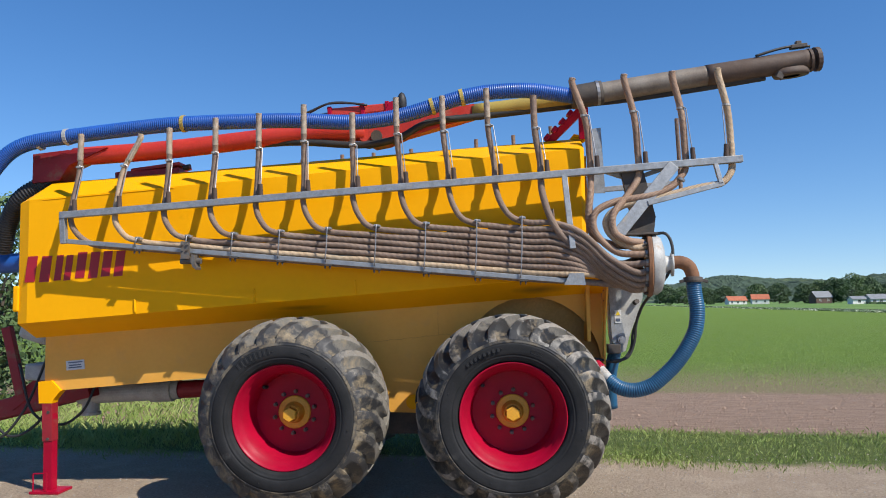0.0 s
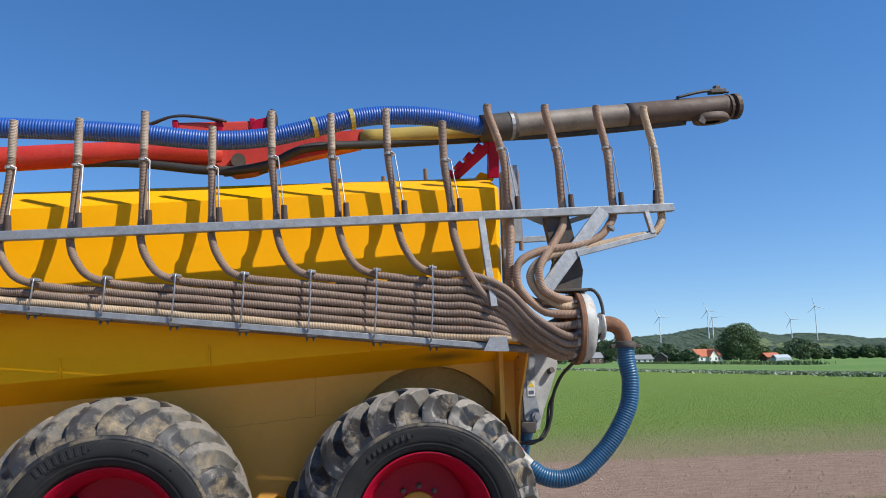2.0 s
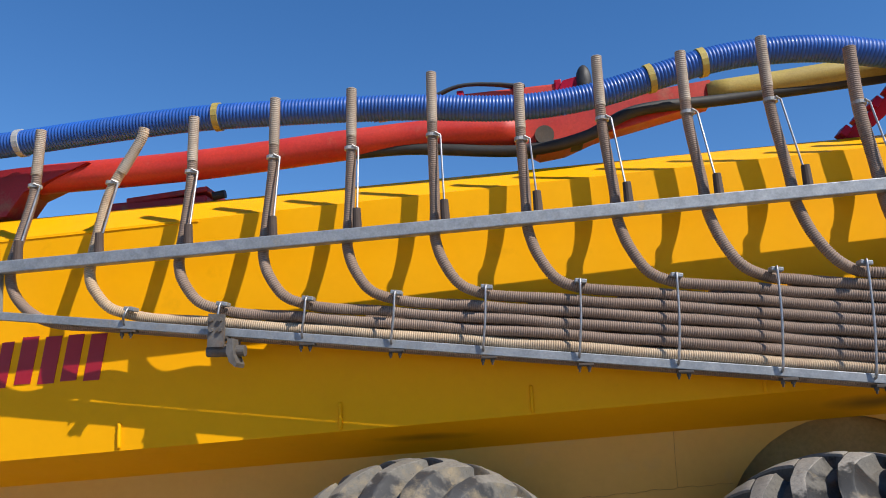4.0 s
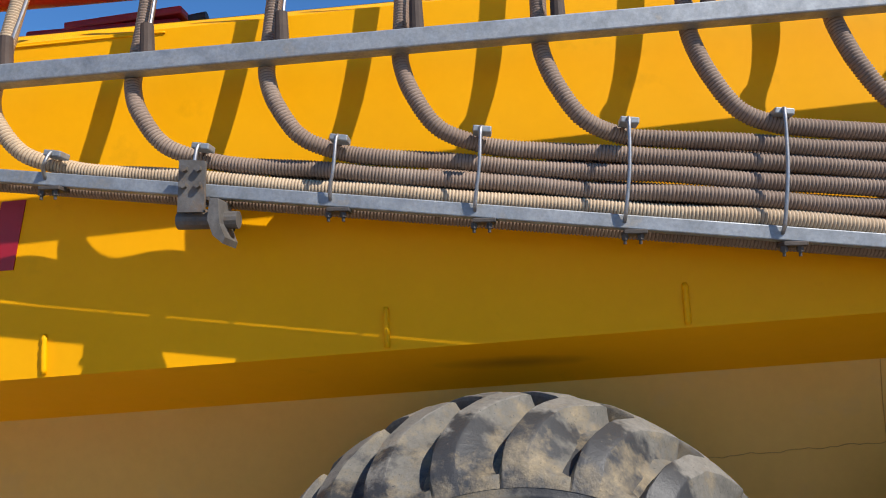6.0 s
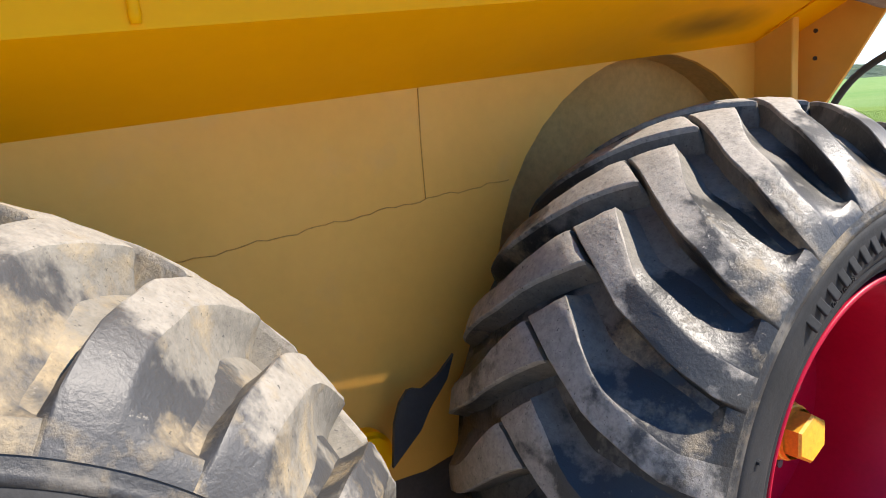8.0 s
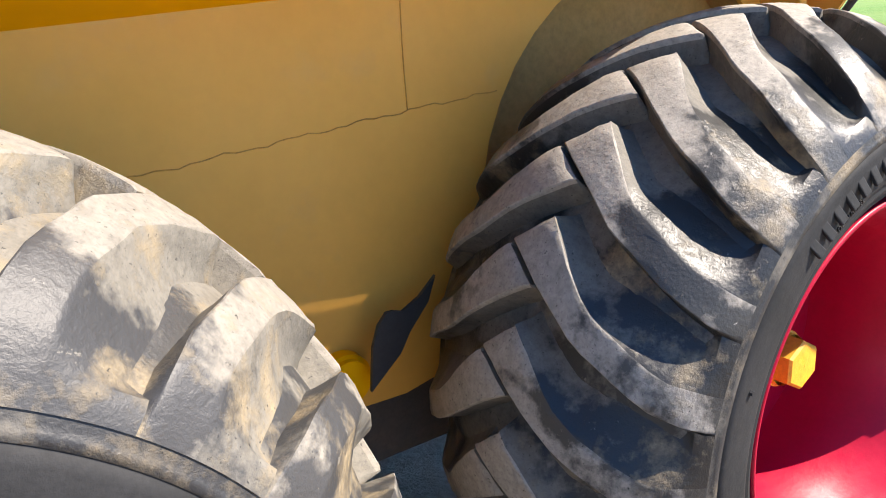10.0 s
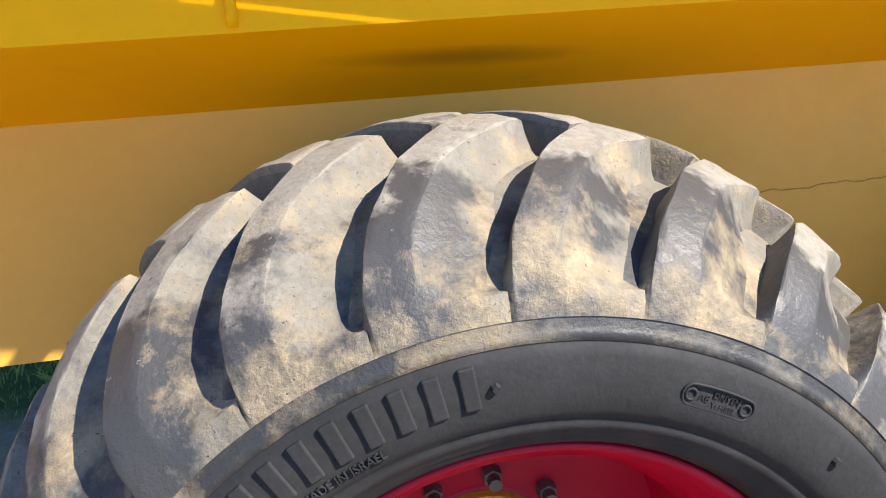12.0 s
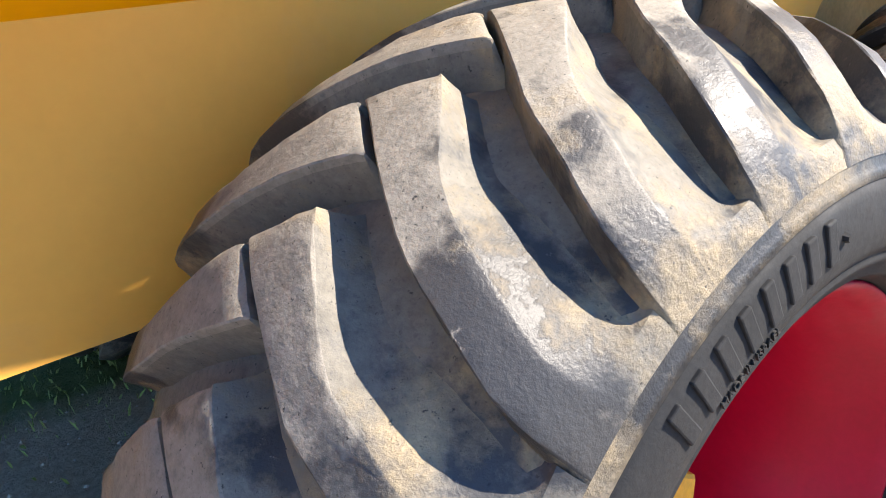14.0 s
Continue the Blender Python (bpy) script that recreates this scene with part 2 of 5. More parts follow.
    L(bp.outputs[0], b.inputs["Normal"])
    return m


# groove and lug-side rubber, toned darker than the worn tops partly to imitate shade
TREAD_MUD = tread_material("muddy_tread_rubber", (0.036, 0.036, 0.037), (0.155, 0.142, 0.119), (0.35, 0.272, 0.163), 0.20, 0.58, 0.50)
TREAD_TOP = tread_material("worn_lug_rubber", (0.042, 0.041, 0.041), (0.215, 0.195, 0.164), (0.33, 0.26, 0.162), 0.21, 0.38, 0.48)
SHOULDER = tread_material("dusty_shoulder_rubber", (0.024, 0.024, 0.025), (0.11, 0.10, 0.085), (0.27, 0.21, 0.13), 0.28, 0.40, 0.5)
# rear groove rubber: blacker colour, partly imitating the shade between the lugs
TREAD_REAR = tread_material("dark_tread_rubber", (0.019, 0.0185, 0.018), (0.13, 0.118, 0.10), (0.33, 0.255, 0.155), 0.12, 0.32, 0.38)
TREAD_REAR_TOP = tread_material("worn_dark_lug_rubber", (0.040, 0.039, 0.037), (0.29, 0.262, 0.225), (0.35, 0.28, 0.19), 0.36, 0.24, 0.43)
SEAM = material("rusty_seam", (0.60, 0.29, 0.05), (0.40, 0.19, 0.035), 9, 0.8, grain=0.2)
HUB_YELLOW = material("chipped_yellow_hub_paint", (0.72, 0.36, 0.02), (0.60, 0.29, 0.03), 14, 0.5, bump=0.001, spots=(0.35, 0.22, 0.1), spot_scale=18, spot_low=0.6, spot_high=0.72)
HOOK_STEEL = material("rusty_hook_steel", (0.17, 0.155, 0.14), (0.10, 0.085, 0.07), 14, 0.6, metal=0.4, bump=0.001, spots=(0.2, 0.13, 0.08), spot_scale=12)
STEEL = material("worn_steel", (0.40, 0.40, 0.42), (0.30, 0.29, 0.28), 12, 0.4, 0.6, metal=0.9)
STICKER = material("white_sticker", (0.62, 0.62, 0.60), (0.52, 0.52, 0.52), 20, 0.5)
STICKER_INK = material("sticker_ink", (0.09, 0.11, 0.16), None, 20, 0.5)
STICKER_YELLOW = material("warning_yellow", (0.70, 0.48, 0.02), None, 20, 0.5)
WHITE_WALL = material("white_render", (0.78, 0.76, 0.72), (0.70, 0.68, 0.64), 0.5, 0.85)
DARK_WALL = material("dark_barn_boards", (0.10, 0.06, 0.05), (0.14, 0.09, 0.07), 0.6, 0.85)
ROOF_RED = material("orange_clay_roof", (0.46, 0.15, 0.075), (0.36, 0.11, 0.06), 0.8, 0.8)
ROOF_GREY = material("grey_sheet_roof", (0.22, 0.23, 0.25), (0.17, 0.18, 0.19), 0.8, 0.7)
GLASS_DARK = material("dark_window_glass", (0.03, 0.035, 0.04), None, 1, 0.1)
LEAF = material("green_leaves", (0.095, 0.15, 0.048), (0.06, 0.105, 0.034), 0.5, 0.6, grain=0.25)
LEAF_DARK = material("dark_green_leaves", (0.058, 0.10, 0.038), (0.072, 0.12, 0.045), 0.25, 0.65, grain=0.25)
BARK = material("grey_bark", (0.10, 0.08, 0.06), (0.06, 0.05, 0.04), 6, 0.9, bump=0.01, bump_scale=20)
# canopy green set slightly lighter in place of distance haze
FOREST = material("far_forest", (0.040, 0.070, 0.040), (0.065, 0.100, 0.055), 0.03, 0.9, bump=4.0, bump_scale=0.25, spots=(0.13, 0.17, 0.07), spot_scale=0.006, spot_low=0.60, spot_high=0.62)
BLADE = material("verge_grass", (0.20, 0.29, 0.055), (0.30, 0.35, 0.11), 1.5, 0.6, grain=0.3)
CROP = material("young_crop", (0.23, 0.35, 0.06), (0.30, 0.38, 0.10), 0.6, 0.6, grain=0.3)
FLOWER = material("white_cow_parsley", (0.62, 0.64, 0.52), (0.45, 0.50, 0.34), 0.8, 0.8)
TURBINE = material("white_turbine_paint", (0.78, 0.80, 0.82), None, 0.1, 0.5)
GREENHOUSE = material("greenhouse_glass", (0.42, 0.48, 0.50), (0.5, 0.55, 0.56), 0.5, 0.25)
CLOD = material("dry_earth", (0.38, 0.265, 0.195), (0.28, 0.19, 0.135), 4, 0.95, grain=0.2)
STONE = material("pale_pebbles", (0.50, 0.45, 0.38), (0.36, 0.31, 0.26), 25, 0.85)


def ground_material():
    """Gravel track, verge, bare soil and crop follow one another away from the track."""
    m = bpy.data.materials.new("ground_cover")
    m.use_nodes = True
    nt = m.node_tree
    b = nt.nodes["Principled BSDF"]
    N, L = nt.nodes.new, nt.links.new
    tc = N("ShaderNodeTexCoord")
    sep = N("ShaderNodeSeparateXYZ")
    L(tc.outputs["Object"], sep.inputs[0])

    def nz(sc, detail=9.0, rough=0.70, stretch=None):
        n = N("ShaderNodeTexNoise")
        n.inputs["Scale"].default_value, n.inputs["Detail"].default_value, n.inputs["Roughness"].default_value = sc, detail, rough
        if stretch:
            mp = N("ShaderNodeMapping")
            mp.inputs["Scale"].default_value = stretch
            L(tc.outputs["Object"], mp.inputs[0])
            L(mp.outputs[0], n.inputs["Vector"])
        else:
            L(tc.outputs["Object"], n.inputs["Vector"])
        return n.outputs["Fac"]

    def rng(v, a, c, lo=0.0, hi=1.0):
        r = N("ShaderNodeMapRange")
        r.inputs[1].default_value, r.inputs[2].default_value, r.inputs[3].default_value, r.inputs[4].default_value = a, c, lo, hi
        L(v, r.inputs[0])
        return r.outputs[0]

    def op(kind, a, c):
        x = N("ShaderNodeMath")
        x.operation = kind
        for s, v in zip(x.inputs, (a, c)):
            if isinstance(v, (int, float)):
                s.default_value = v
            else:
                L(v, s)
        return x.outputs[0]

    def mix(f, a, c):
        x = N("ShaderNodeMix")
        x.data_type = "RGBA"
        L(f, x.inputs[0])
        for s, v in ((x.inputs[6], a), (x.inputs[7], c)):
            if isinstance(v, tuple):
                s.default_value = (*v, 1)
            else:
                L(v, s)
        return x.outputs[2]

    across = op("ADD", sep.outputs["Y"], op("MULTIPLY", op("SUBTRACT", nz(0.9), 0.5), 0.7))
    across = op("ADD", across, op("MULTIPLY", sep.outputs["X"], 0.10))
    gravel = mix(rng(nz(45), 0.4, 0.62), (0.47, 0.37, 0.27), (0.33, 0.255, 0.185))
    gravel = mix(rng(nz(3.0), 0.5, 0.7), gravel, (0.50, 0.40, 0.295))
    turf = mix(rng(nz(14), 0.35, 0.65), (0.075, 0.115, 0.026), (0.14, 0.165, 0.05))
    soil = mix(rng(nz(6, stretch=(0.5, 2, 1)), 0.35, 0.65), (0.37, 0.26, 0.19), (0.25, 0.17, 0.12))
    soil = mix(rng(nz(30), 0.58, 0.66), soil, (0.40, 0.30, 0.235))
    thin = rng(across, 8.0, 22.0, 0.60, 0.05)
    crop = mix(rng(nz(3.0, stretch=(0.35, 1.6, 1)), 0.3, 0.7), (0.105, 0.175, 0.022), (0.155, 0.22, 0.042))
    crop = mix(rng(op("SUBTRACT", nz(22.0, 10.0, 0.75), thin), 0.0, 0.10, 1.0, 0.0), crop, (0.25, 0.20, 0.115))
    crop = mix(rng(nz(0.05), 0.4, 0.6, 0.0, 0.5), crop, (0.12, 0.20, 0.033))
    far = mix(rng(nz(0.02, stretch=(0.5, 2, 1)), 0.4, 0.6), (0.10, 0.20, 0.045), (0.16, 0.235, 0.07))
    c = mix(rng(across, 2.72, 2.92), gravel, turf)
    c = mix(rng(across, 4.3, 4.55), c, soil)
    c = mix(rng(across, 7.9, 8.3), c, crop)
    side = op("SUBTRACT", sep.outputs["X"], op("ADD", op("MULTIPLY", sep.outputs["Y"], 0.104), 36.0))
    c = mix(rng(side, 0.0, 2.0), c, far)
    L(c, b.inputs["Base Color"])
    b.inputs["Roughness"].default_value = 0.95
    b.inputs["Specular IOR Level"].default_value = 0.2
    bp = N("ShaderNodeBump")
    bp.inputs["Distance"].default_value = 0.045
    L(op("ADD", nz(22), op("MULTIPLY", nz(90), 0.4)), bp.inputs["Height"])
    L(bp.outputs[0], b.inputs["Normal"])
    return m


GROUND = ground_material()


# ---------------------------------------------------------------- mesh helpers
def mesh_object(name, verts, faces, mats, parent=None, smooth=False, index=None, label=""):
    me = bpy.data.meshes.new(name)
    me.from_pydata([tuple(v) for v in verts], [], faces)
    for mt in (mats if isinstance(mats, (list, tuple)) else [mats]):
        me.materials.append(mt)
    if index is not None:
        me.polygons.foreach_set("material_index", index)
    if smooth:
        me.polygons.foreach_set("use_smooth", [True] * len(me.polygons))
    me.update()
    ob = new(name, me)
    ob.parent = parent
    if label:
        ob["label"] = label
    return ob


def part(name, bm, mat, parent, label="", smooth=False):
    me = bpy.data.meshes.new(name)
    bmesh.ops.recalc_face_normals(bm, faces=bm.faces)
    bm.to_mesh(me)
    bm.free()
    me.materials.append(mat)
    if smooth:
        me.polygons.foreach_set("use_smooth", [True] * len(me.polygons))
    ob = new(name, me)
    ob.parent = parent
    if label:
        ob["label"] = label
    return ob


def empty(name, place=(0, 0, 0)):
    ob = new(name)
    ob.location = place
    ob.empty_display_size = 0.2
    return ob


def add_box(bm, centre, size, turn=None, bevel=0.0):
    m = Matrix.Translation(centre) @ (turn.to_4x4() if turn else Matrix()) @ Matrix.Diagonal((*size, 1))
    got = bmesh.ops.create_cube(bm, size=1.0, matrix=m)
    if bevel:
        edges = list({e for v in got["verts"] for e in v.link_edges})
        bmesh.ops.bevel(bm, geom=edges, offset=bevel, segments=2, affect="EDGES", profile=0.5)


def add_beam(bm, a, b, wide, high, up=(0, 1, 0), bevel=0.003):
    """A bar from a to b; wide along up, high across it."""
    a, b = Vector(a), Vector(b)
    x = (b - a).normalized()
    y = (Vector(up) - x * x.dot(Vector(up))).normalized()
    z = x.cross(y)
    turn = Matrix((x, y, z)).transposed()
    add_box(bm, (a + b) / 2, ((b - a).length, wide, high), turn, bevel)


def add_rod(bm, a, b, r, sides=10, r2=None):
    a, b = Vector(a), Vector(b)
    d = b - a
    turn = d.to_track_quat("Z", "Y").to_matrix().to_4x4()
    bmesh.ops.create_cone(bm, cap_ends=True, segments=sides, radius1=r, radius2=r if r2 is None else r2, depth=d.length,
                          matrix=Matrix.Translation((a + b) / 2) @ turn)


def add_plate(bm, outline, thick, axis=1):
    """A plate from an outline of (a, b) pairs at one depth: axis 1 lies in x and z."""
    for shift in (outline,):
        lo = [bm.verts.new(p) for p in shift]
        off = [0, 0, 0]
        off[axis] = thick
        hi = [bm.verts.new((p[0] + off[0], p[1] + off[1], p[2] + off[2])) for p in shift]
        bm.faces.new(lo)
        bm.faces.new(hi[::-1])
        n = len(lo)
        for i in range(n):
            bm.faces.new((lo[i], hi[i], hi[(i + 1) % n], lo[(i + 1) % n]))


def ease(a, b, x):
    u = min(1.0, max(0.0, (x - a) / (b - a)))
    return u * u * (3 - 2 * u)


def smooth_path(points, step):
    """Points at even steps along a soft curve through the given ones."""
    p = [Vector(q) for q in points]
    p = [p[0] * 2 - p[1]] + p + [p[-1] * 2 - p[-2]]
    dense = []
    for i in range(1, len(p) - 2):
        a, b, c, d = p[i - 1:i + 3]
        n = max(4, int((c - b).length / 0.01))
        for k in range(n):
            t = k / n
            dense.append(0.5 * ((2 * b) + (c - a) * t + (2 * a - 5 * b + 4 * c - d) * t * t + (3 * b - a - 3 * c + d) * t ** 3))
    dense.append(p[-2])
    arr = np.array([tuple(q) for q in dense])
    s = np.r_[0, np.cumsum(np.linalg.norm(np.diff(arr, axis=0), axis=1))]
    want = np.linspace(0, s[-1], max(2, int(round(s[-1] / step)) + 1))
    return np.stack([np.interp(want, s, arr[:, i]) for i in range(3)], 1)


def sweep(path, radii, sides, close=True):
    """Verts and faces of a round tube along a path."""
    n = len(path)
    tang = np.gradient(path, axis=0)
    tang /= np.linalg.norm(tang, axis=1)[:, None] + 1e-12
    u = np.cross(tang[0], (0.3, 0.9, 0.2))
    u /= np.linalg.norm(u)
    ang = np.linspace(0, 2 * np.pi, sides, endpoint=False)
    ca, sa = np.cos(ang)[:, None], np.sin(ang)[:, None]
    verts = np.empty((n, sides, 3))
    for i in range(n):
        u = u - tang[i] * (u @ tang[i])
        u /= np.linalg.norm(u)
        verts[i] = path[i] + radii[i] * (ca * u + sa * np.cross(tang[i], u))
    faces = [(i * sides + j, i * sides + (j + 1) % sides, (i + 1) * sides + (j + 1) % sides, (i + 1) * sides + j)
             for i in range(n - 1) for j in range(sides)]
    if close:
        faces += [tuple(range(sides))[::-1], tuple((n - 1) * sides + j for j in range(sides))]
    return verts.reshape(-1, 3), faces


def ribbed_hose(name, points, r, pitch, mats, parent, sides=12, depth=0.12, label=""):
    path = smooth_path(points, pitch / 4)
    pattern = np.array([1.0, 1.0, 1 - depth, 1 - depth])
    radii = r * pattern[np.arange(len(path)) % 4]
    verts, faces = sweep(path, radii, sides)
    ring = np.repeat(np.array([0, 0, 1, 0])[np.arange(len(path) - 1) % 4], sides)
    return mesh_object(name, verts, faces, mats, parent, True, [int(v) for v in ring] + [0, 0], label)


def plain_tube(name, points, r, mat, parent, sides=16, step=0.03, label=""):
    path = smooth_path(points, step)
    verts, faces = sweep(path, np.full(len(path), r), sides)
    return mesh_object(name, verts, faces, mat, parent, True, None, label)


def lathe(profile, steps, centre, axis="y"):
    """Verts and faces of a ring-shaped body: profile of (depth, radius), turned round the y (or x) axis."""
    prof = np.array(profile, float)
    ang = np.linspace(0, 2 * np.pi, steps, endpoint=False)
    verts = []
    for d, r in prof:
        for a in ang:
            p = (r * math.sin(a), d, r * math.cos(a)) if axis == "y" else (d, r * math.sin(a), r * math.cos(a))
            verts.append((p[0] + centre[0], p[1] + centre[1], p[2] + centre[2]))
    faces = [(i * steps + j, i * steps + (j + 1) % steps, (i + 1) * steps + (j + 1) % steps, (i + 1) * steps + j)
             for i in range(len(prof) - 1) for j in range(steps)]
    return verts, faces


def ring_clamp(name, place, way, r, mat, parent, wide=0.02, label=""):
    p, w = np.array(place, float), np.array(Vector(way).normalized())
    path = np.array([p - w * wide / 2, p - w * wide / 2, p + w * wide / 2, p + w * wide / 2]) + np.array([[0, 0, 0], w * 1e-4, -w * 1e-4, [0, 0, 0]])
    verts, faces = sweep(path, np.array([r * 0.9, r, r, r * 0.9]), 16)
    return mesh_object(name, verts, faces, mat, parent, False, None, label)


# ---------------------------------------------------------------- ground and distance
def ground_height(x, y):
    d = math.hypot(x, y)
    h = -0.004 * max(0.0, d - 12) if d < 600 else -2.35
    return h


def build_ground():
    rings = [0, 1.5, 3, 5, 8, 12, 18, 28, 45, 70, 110, 180, 300, 500, 900, 1600, 2800, 4600]
    n = 96
    verts, faces = [(0, 0, 0)], []
    for r in rings[1:]:
        for k in range(n):
            a = 2 * math.pi * k / n
            x, y = r * math.cos(a), r * math.sin(a)
            verts.append((x, y, ground_height(x, y)))
    for k in range(n):
        faces.append((0, 1 + k, 1 + (k + 1) % n))
    for i in range(len(rings) - 2):
        for k in range(n):
            a, b = 1 + i * n + k, 1 + i * n + (k + 1) % n
            faces.append((a, a + n, b + n, b))
    return tagged(mesh_object("ground", verts, faces, GROUND, None, True), "flat farmland: pale gravel track, grass verge, bare soil and green crop", "ground", kind="structure")


build_ground()
rng = np.random.default_rng(4)


def blades(name, xs, ys, low, high, wide, mats, label, category, lean=0.5, flower=0.0):
    """Single bent grass blades, two triangles each."""
    n = len(xs)
    z = np.array([ground_height(a, b) for a, b in zip(xs, ys)])
    h = rng.uniform(low, high, n)
    a = rng.uniform(0, 2 * np.pi, n)
    w = wide * rng.uniform(0.6, 1.3, n)
    dx, dy = np.cos(a) * w, np.sin(a) * w
    lx, ly = rng.normal(0, lean, n) * h, rng.normal(0, lean, n) * h
    v = np.empty((n, 4, 3))
    v[:, 0] = np.stack([xs - dx, ys - dy, z - 0.01], 1)
    v[:, 1] = np.stack([xs + dx, ys + dy, z - 0.01], 1)
    v[:, 2] = np.stack([xs + dx * 0.7 + lx * 0.4, ys + dy * 0.7 + ly * 0.4, z + h * 0.6], 1)
    v[:, 3] = np.stack([xs + lx, ys + ly, z + h], 1)
    f = [(4 * i, 4 * i + 1, 4 * i + 2, 4 * i + 3) for i in range(n)]
    idx = [int(q) for q in (rng.random(n) < flower)] if flower else None
    return tagged(mesh_object(name, v.reshape(-1, 3), f, mats, None, False, idx), label, category, kind="stuff")


# grass verge along the track
n = 95000
gx = rng.uniform(-9, 11, n)
gy = rng.uniform(2.62, 4.50, n) - 0.10 * gx + rng.normal(0, 0.12, n)
keep = rng.random(n) < np.clip(0.25 + 0.9 * np.sin(gx * 2.1 + gy * 3.3) * np.sin(gx * 0.7), 0.25, 1)
blades("verge_grass", gx[keep], gy[keep], 0.010, 0.045, 0.0032, [BLADE], "short uneven green grass verge beside the gravel track", "grass")
# taller weeds behind the drawbar
n = 22000
gx, gy = rng.uniform(-12, -1, n), rng.uniform(3.2, 7.5, n)
blades("weed_grass", gx, gy, 0.03, 0.13, 0.005, [BLADE], "taller rough grass and weeds behind the tanker", "grass")
# thin young crop near the field edge
n = 130000
gx = rng.uniform(-6, 34, n)
gy = 8.0 - 0.10 * gx + rng.gamma(2.0, 6.0, n)
blades("young_crop", gx, gy, 0.015, 0.04, 0.0045, [CROP], "thin young green crop growing on the field", "crop", 0.4)
# ditch with cow parsley
n = 75000
hy = 28 + 380 * rng.random(n) ** 1.7
hx = 37.5 + 0.104 * hy + rng.normal(0, 1.3, n) * (0.6 + 0.4 * np.sin(hy * 0.31) ** 2)
blades("ditch_plants", hx, hy, 0.06, 0.30, 0.085, [LEAF, FLOWER], "strip of tall weeds with white cow parsley along a ditch", "wild plants", 1.3, 0.30)
n = 5000
hy = rng.uniform(120, 330, n)
hx = 60 + 0.28 * hy + rng.normal(0, 1.5, n)
blades("far_ditch_plants", hx, hy, 0.3, 1.0, 0.15, [LEAF], "low green hedge line across the far field", "hedge", 0.3)


def pebbles():
    verts, faces = [], []
    for _ in range(1800):
        x, y = rng.uniform(-4, 7), rng.uniform(0.8, 2.9)
        r = rng.uniform(0.003, 0.010)
        k = len(verts)
        z = r * 0.35
        for d in ((1, 0, 0), (0, 1, 0), (-1, 0, 0), (0, -1, 0), (0, 0, 0.8), (0, 0, -0.6)):
            s = r * rng.uniform(0.7, 1.2)
            verts.append((x + d[0] * s, y + d[1] * s, z + d[2] * s))
        faces += [(k + a, k + b, k + 4) for a, b in ((0, 1), (1, 2), (2, 3), (3, 0))] + [(k + b, k + a, k + 5) for a, b in ((0, 1), (1, 2), (2, 3), (3, 0))]
    tagged(mesh_object("gravel_stones", verts, faces, STONE), "loose pale stones lying on the gravel track", "gravel", kind="stuff")


pebbles()


def soil_clods():
    """Broken crumbs of earth on the bare strip between verge and crop."""
    verts, faces = [], []
    for _ in range(9000):
        x = rng.uniform(-5, 14)
        y, r = rng.uniform(4.4, 8.3) - 0.10 * x, rng.gamma(2.2, 0.0035) + 0.003
        k = len(verts)
        for d in ((1, 0, 0), (0, 1, 0), (-1, 0, 0), (0, -1, 0), (0, 0, 0.8), (0, 0, -0.6)):
            q = r * rng.uniform(0.6, 1.25)
            verts.append((x + d[0] * q, y + d[1] * q, r * 0.25 + d[2] * q))
        faces += [(k + a, k + b, k + 4) for a, b in ((0, 1), (1, 2), (2, 3), (3, 0))]
    tagged(mesh_object("soil_clods", verts, faces, CLOD), "dry brown crumbs of earth on the bare field strip", "soil", kind="stuff")


soil_clods()


def hill_range(name, x0, x1, y, height, seed, label):
    """A long wooded ridge with a lumpy canopy."""
    cols, rows = 1000, 22
    verts, faces = [], []
    for j in range(rows):
        for i in range(cols):
            x = x0 + (x1 - x0) * i / (cols - 1)
            up = math.sin(j / (rows - 1) * math.pi / 2)
            big = 0.66 + 0.55 * noise.noise((x * 0.0022 + seed, seed, 0)) + 0.26 * noise.noise((x * 0.006, seed, 4))
            lump = noise.noise((x * 0.05, j * 0.9, seed)) * 3.4 + noise.noise((x * 0.16, j * 1.7, seed)) * 4.0
            verts.append((x + (j % 2) * 2, y + j * 19, -4 + height * max(0.15, big) * up + lump * (0.5 + 0.5 * up)))
    for j in range(rows - 1):
        for i in range(cols - 1):
            a = j * cols + i
            faces.append((a, a + 1, a + cols + 1, a + cols))
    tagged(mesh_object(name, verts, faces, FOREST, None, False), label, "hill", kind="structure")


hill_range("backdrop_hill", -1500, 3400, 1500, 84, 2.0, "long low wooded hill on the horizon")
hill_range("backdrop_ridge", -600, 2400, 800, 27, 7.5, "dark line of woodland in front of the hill")


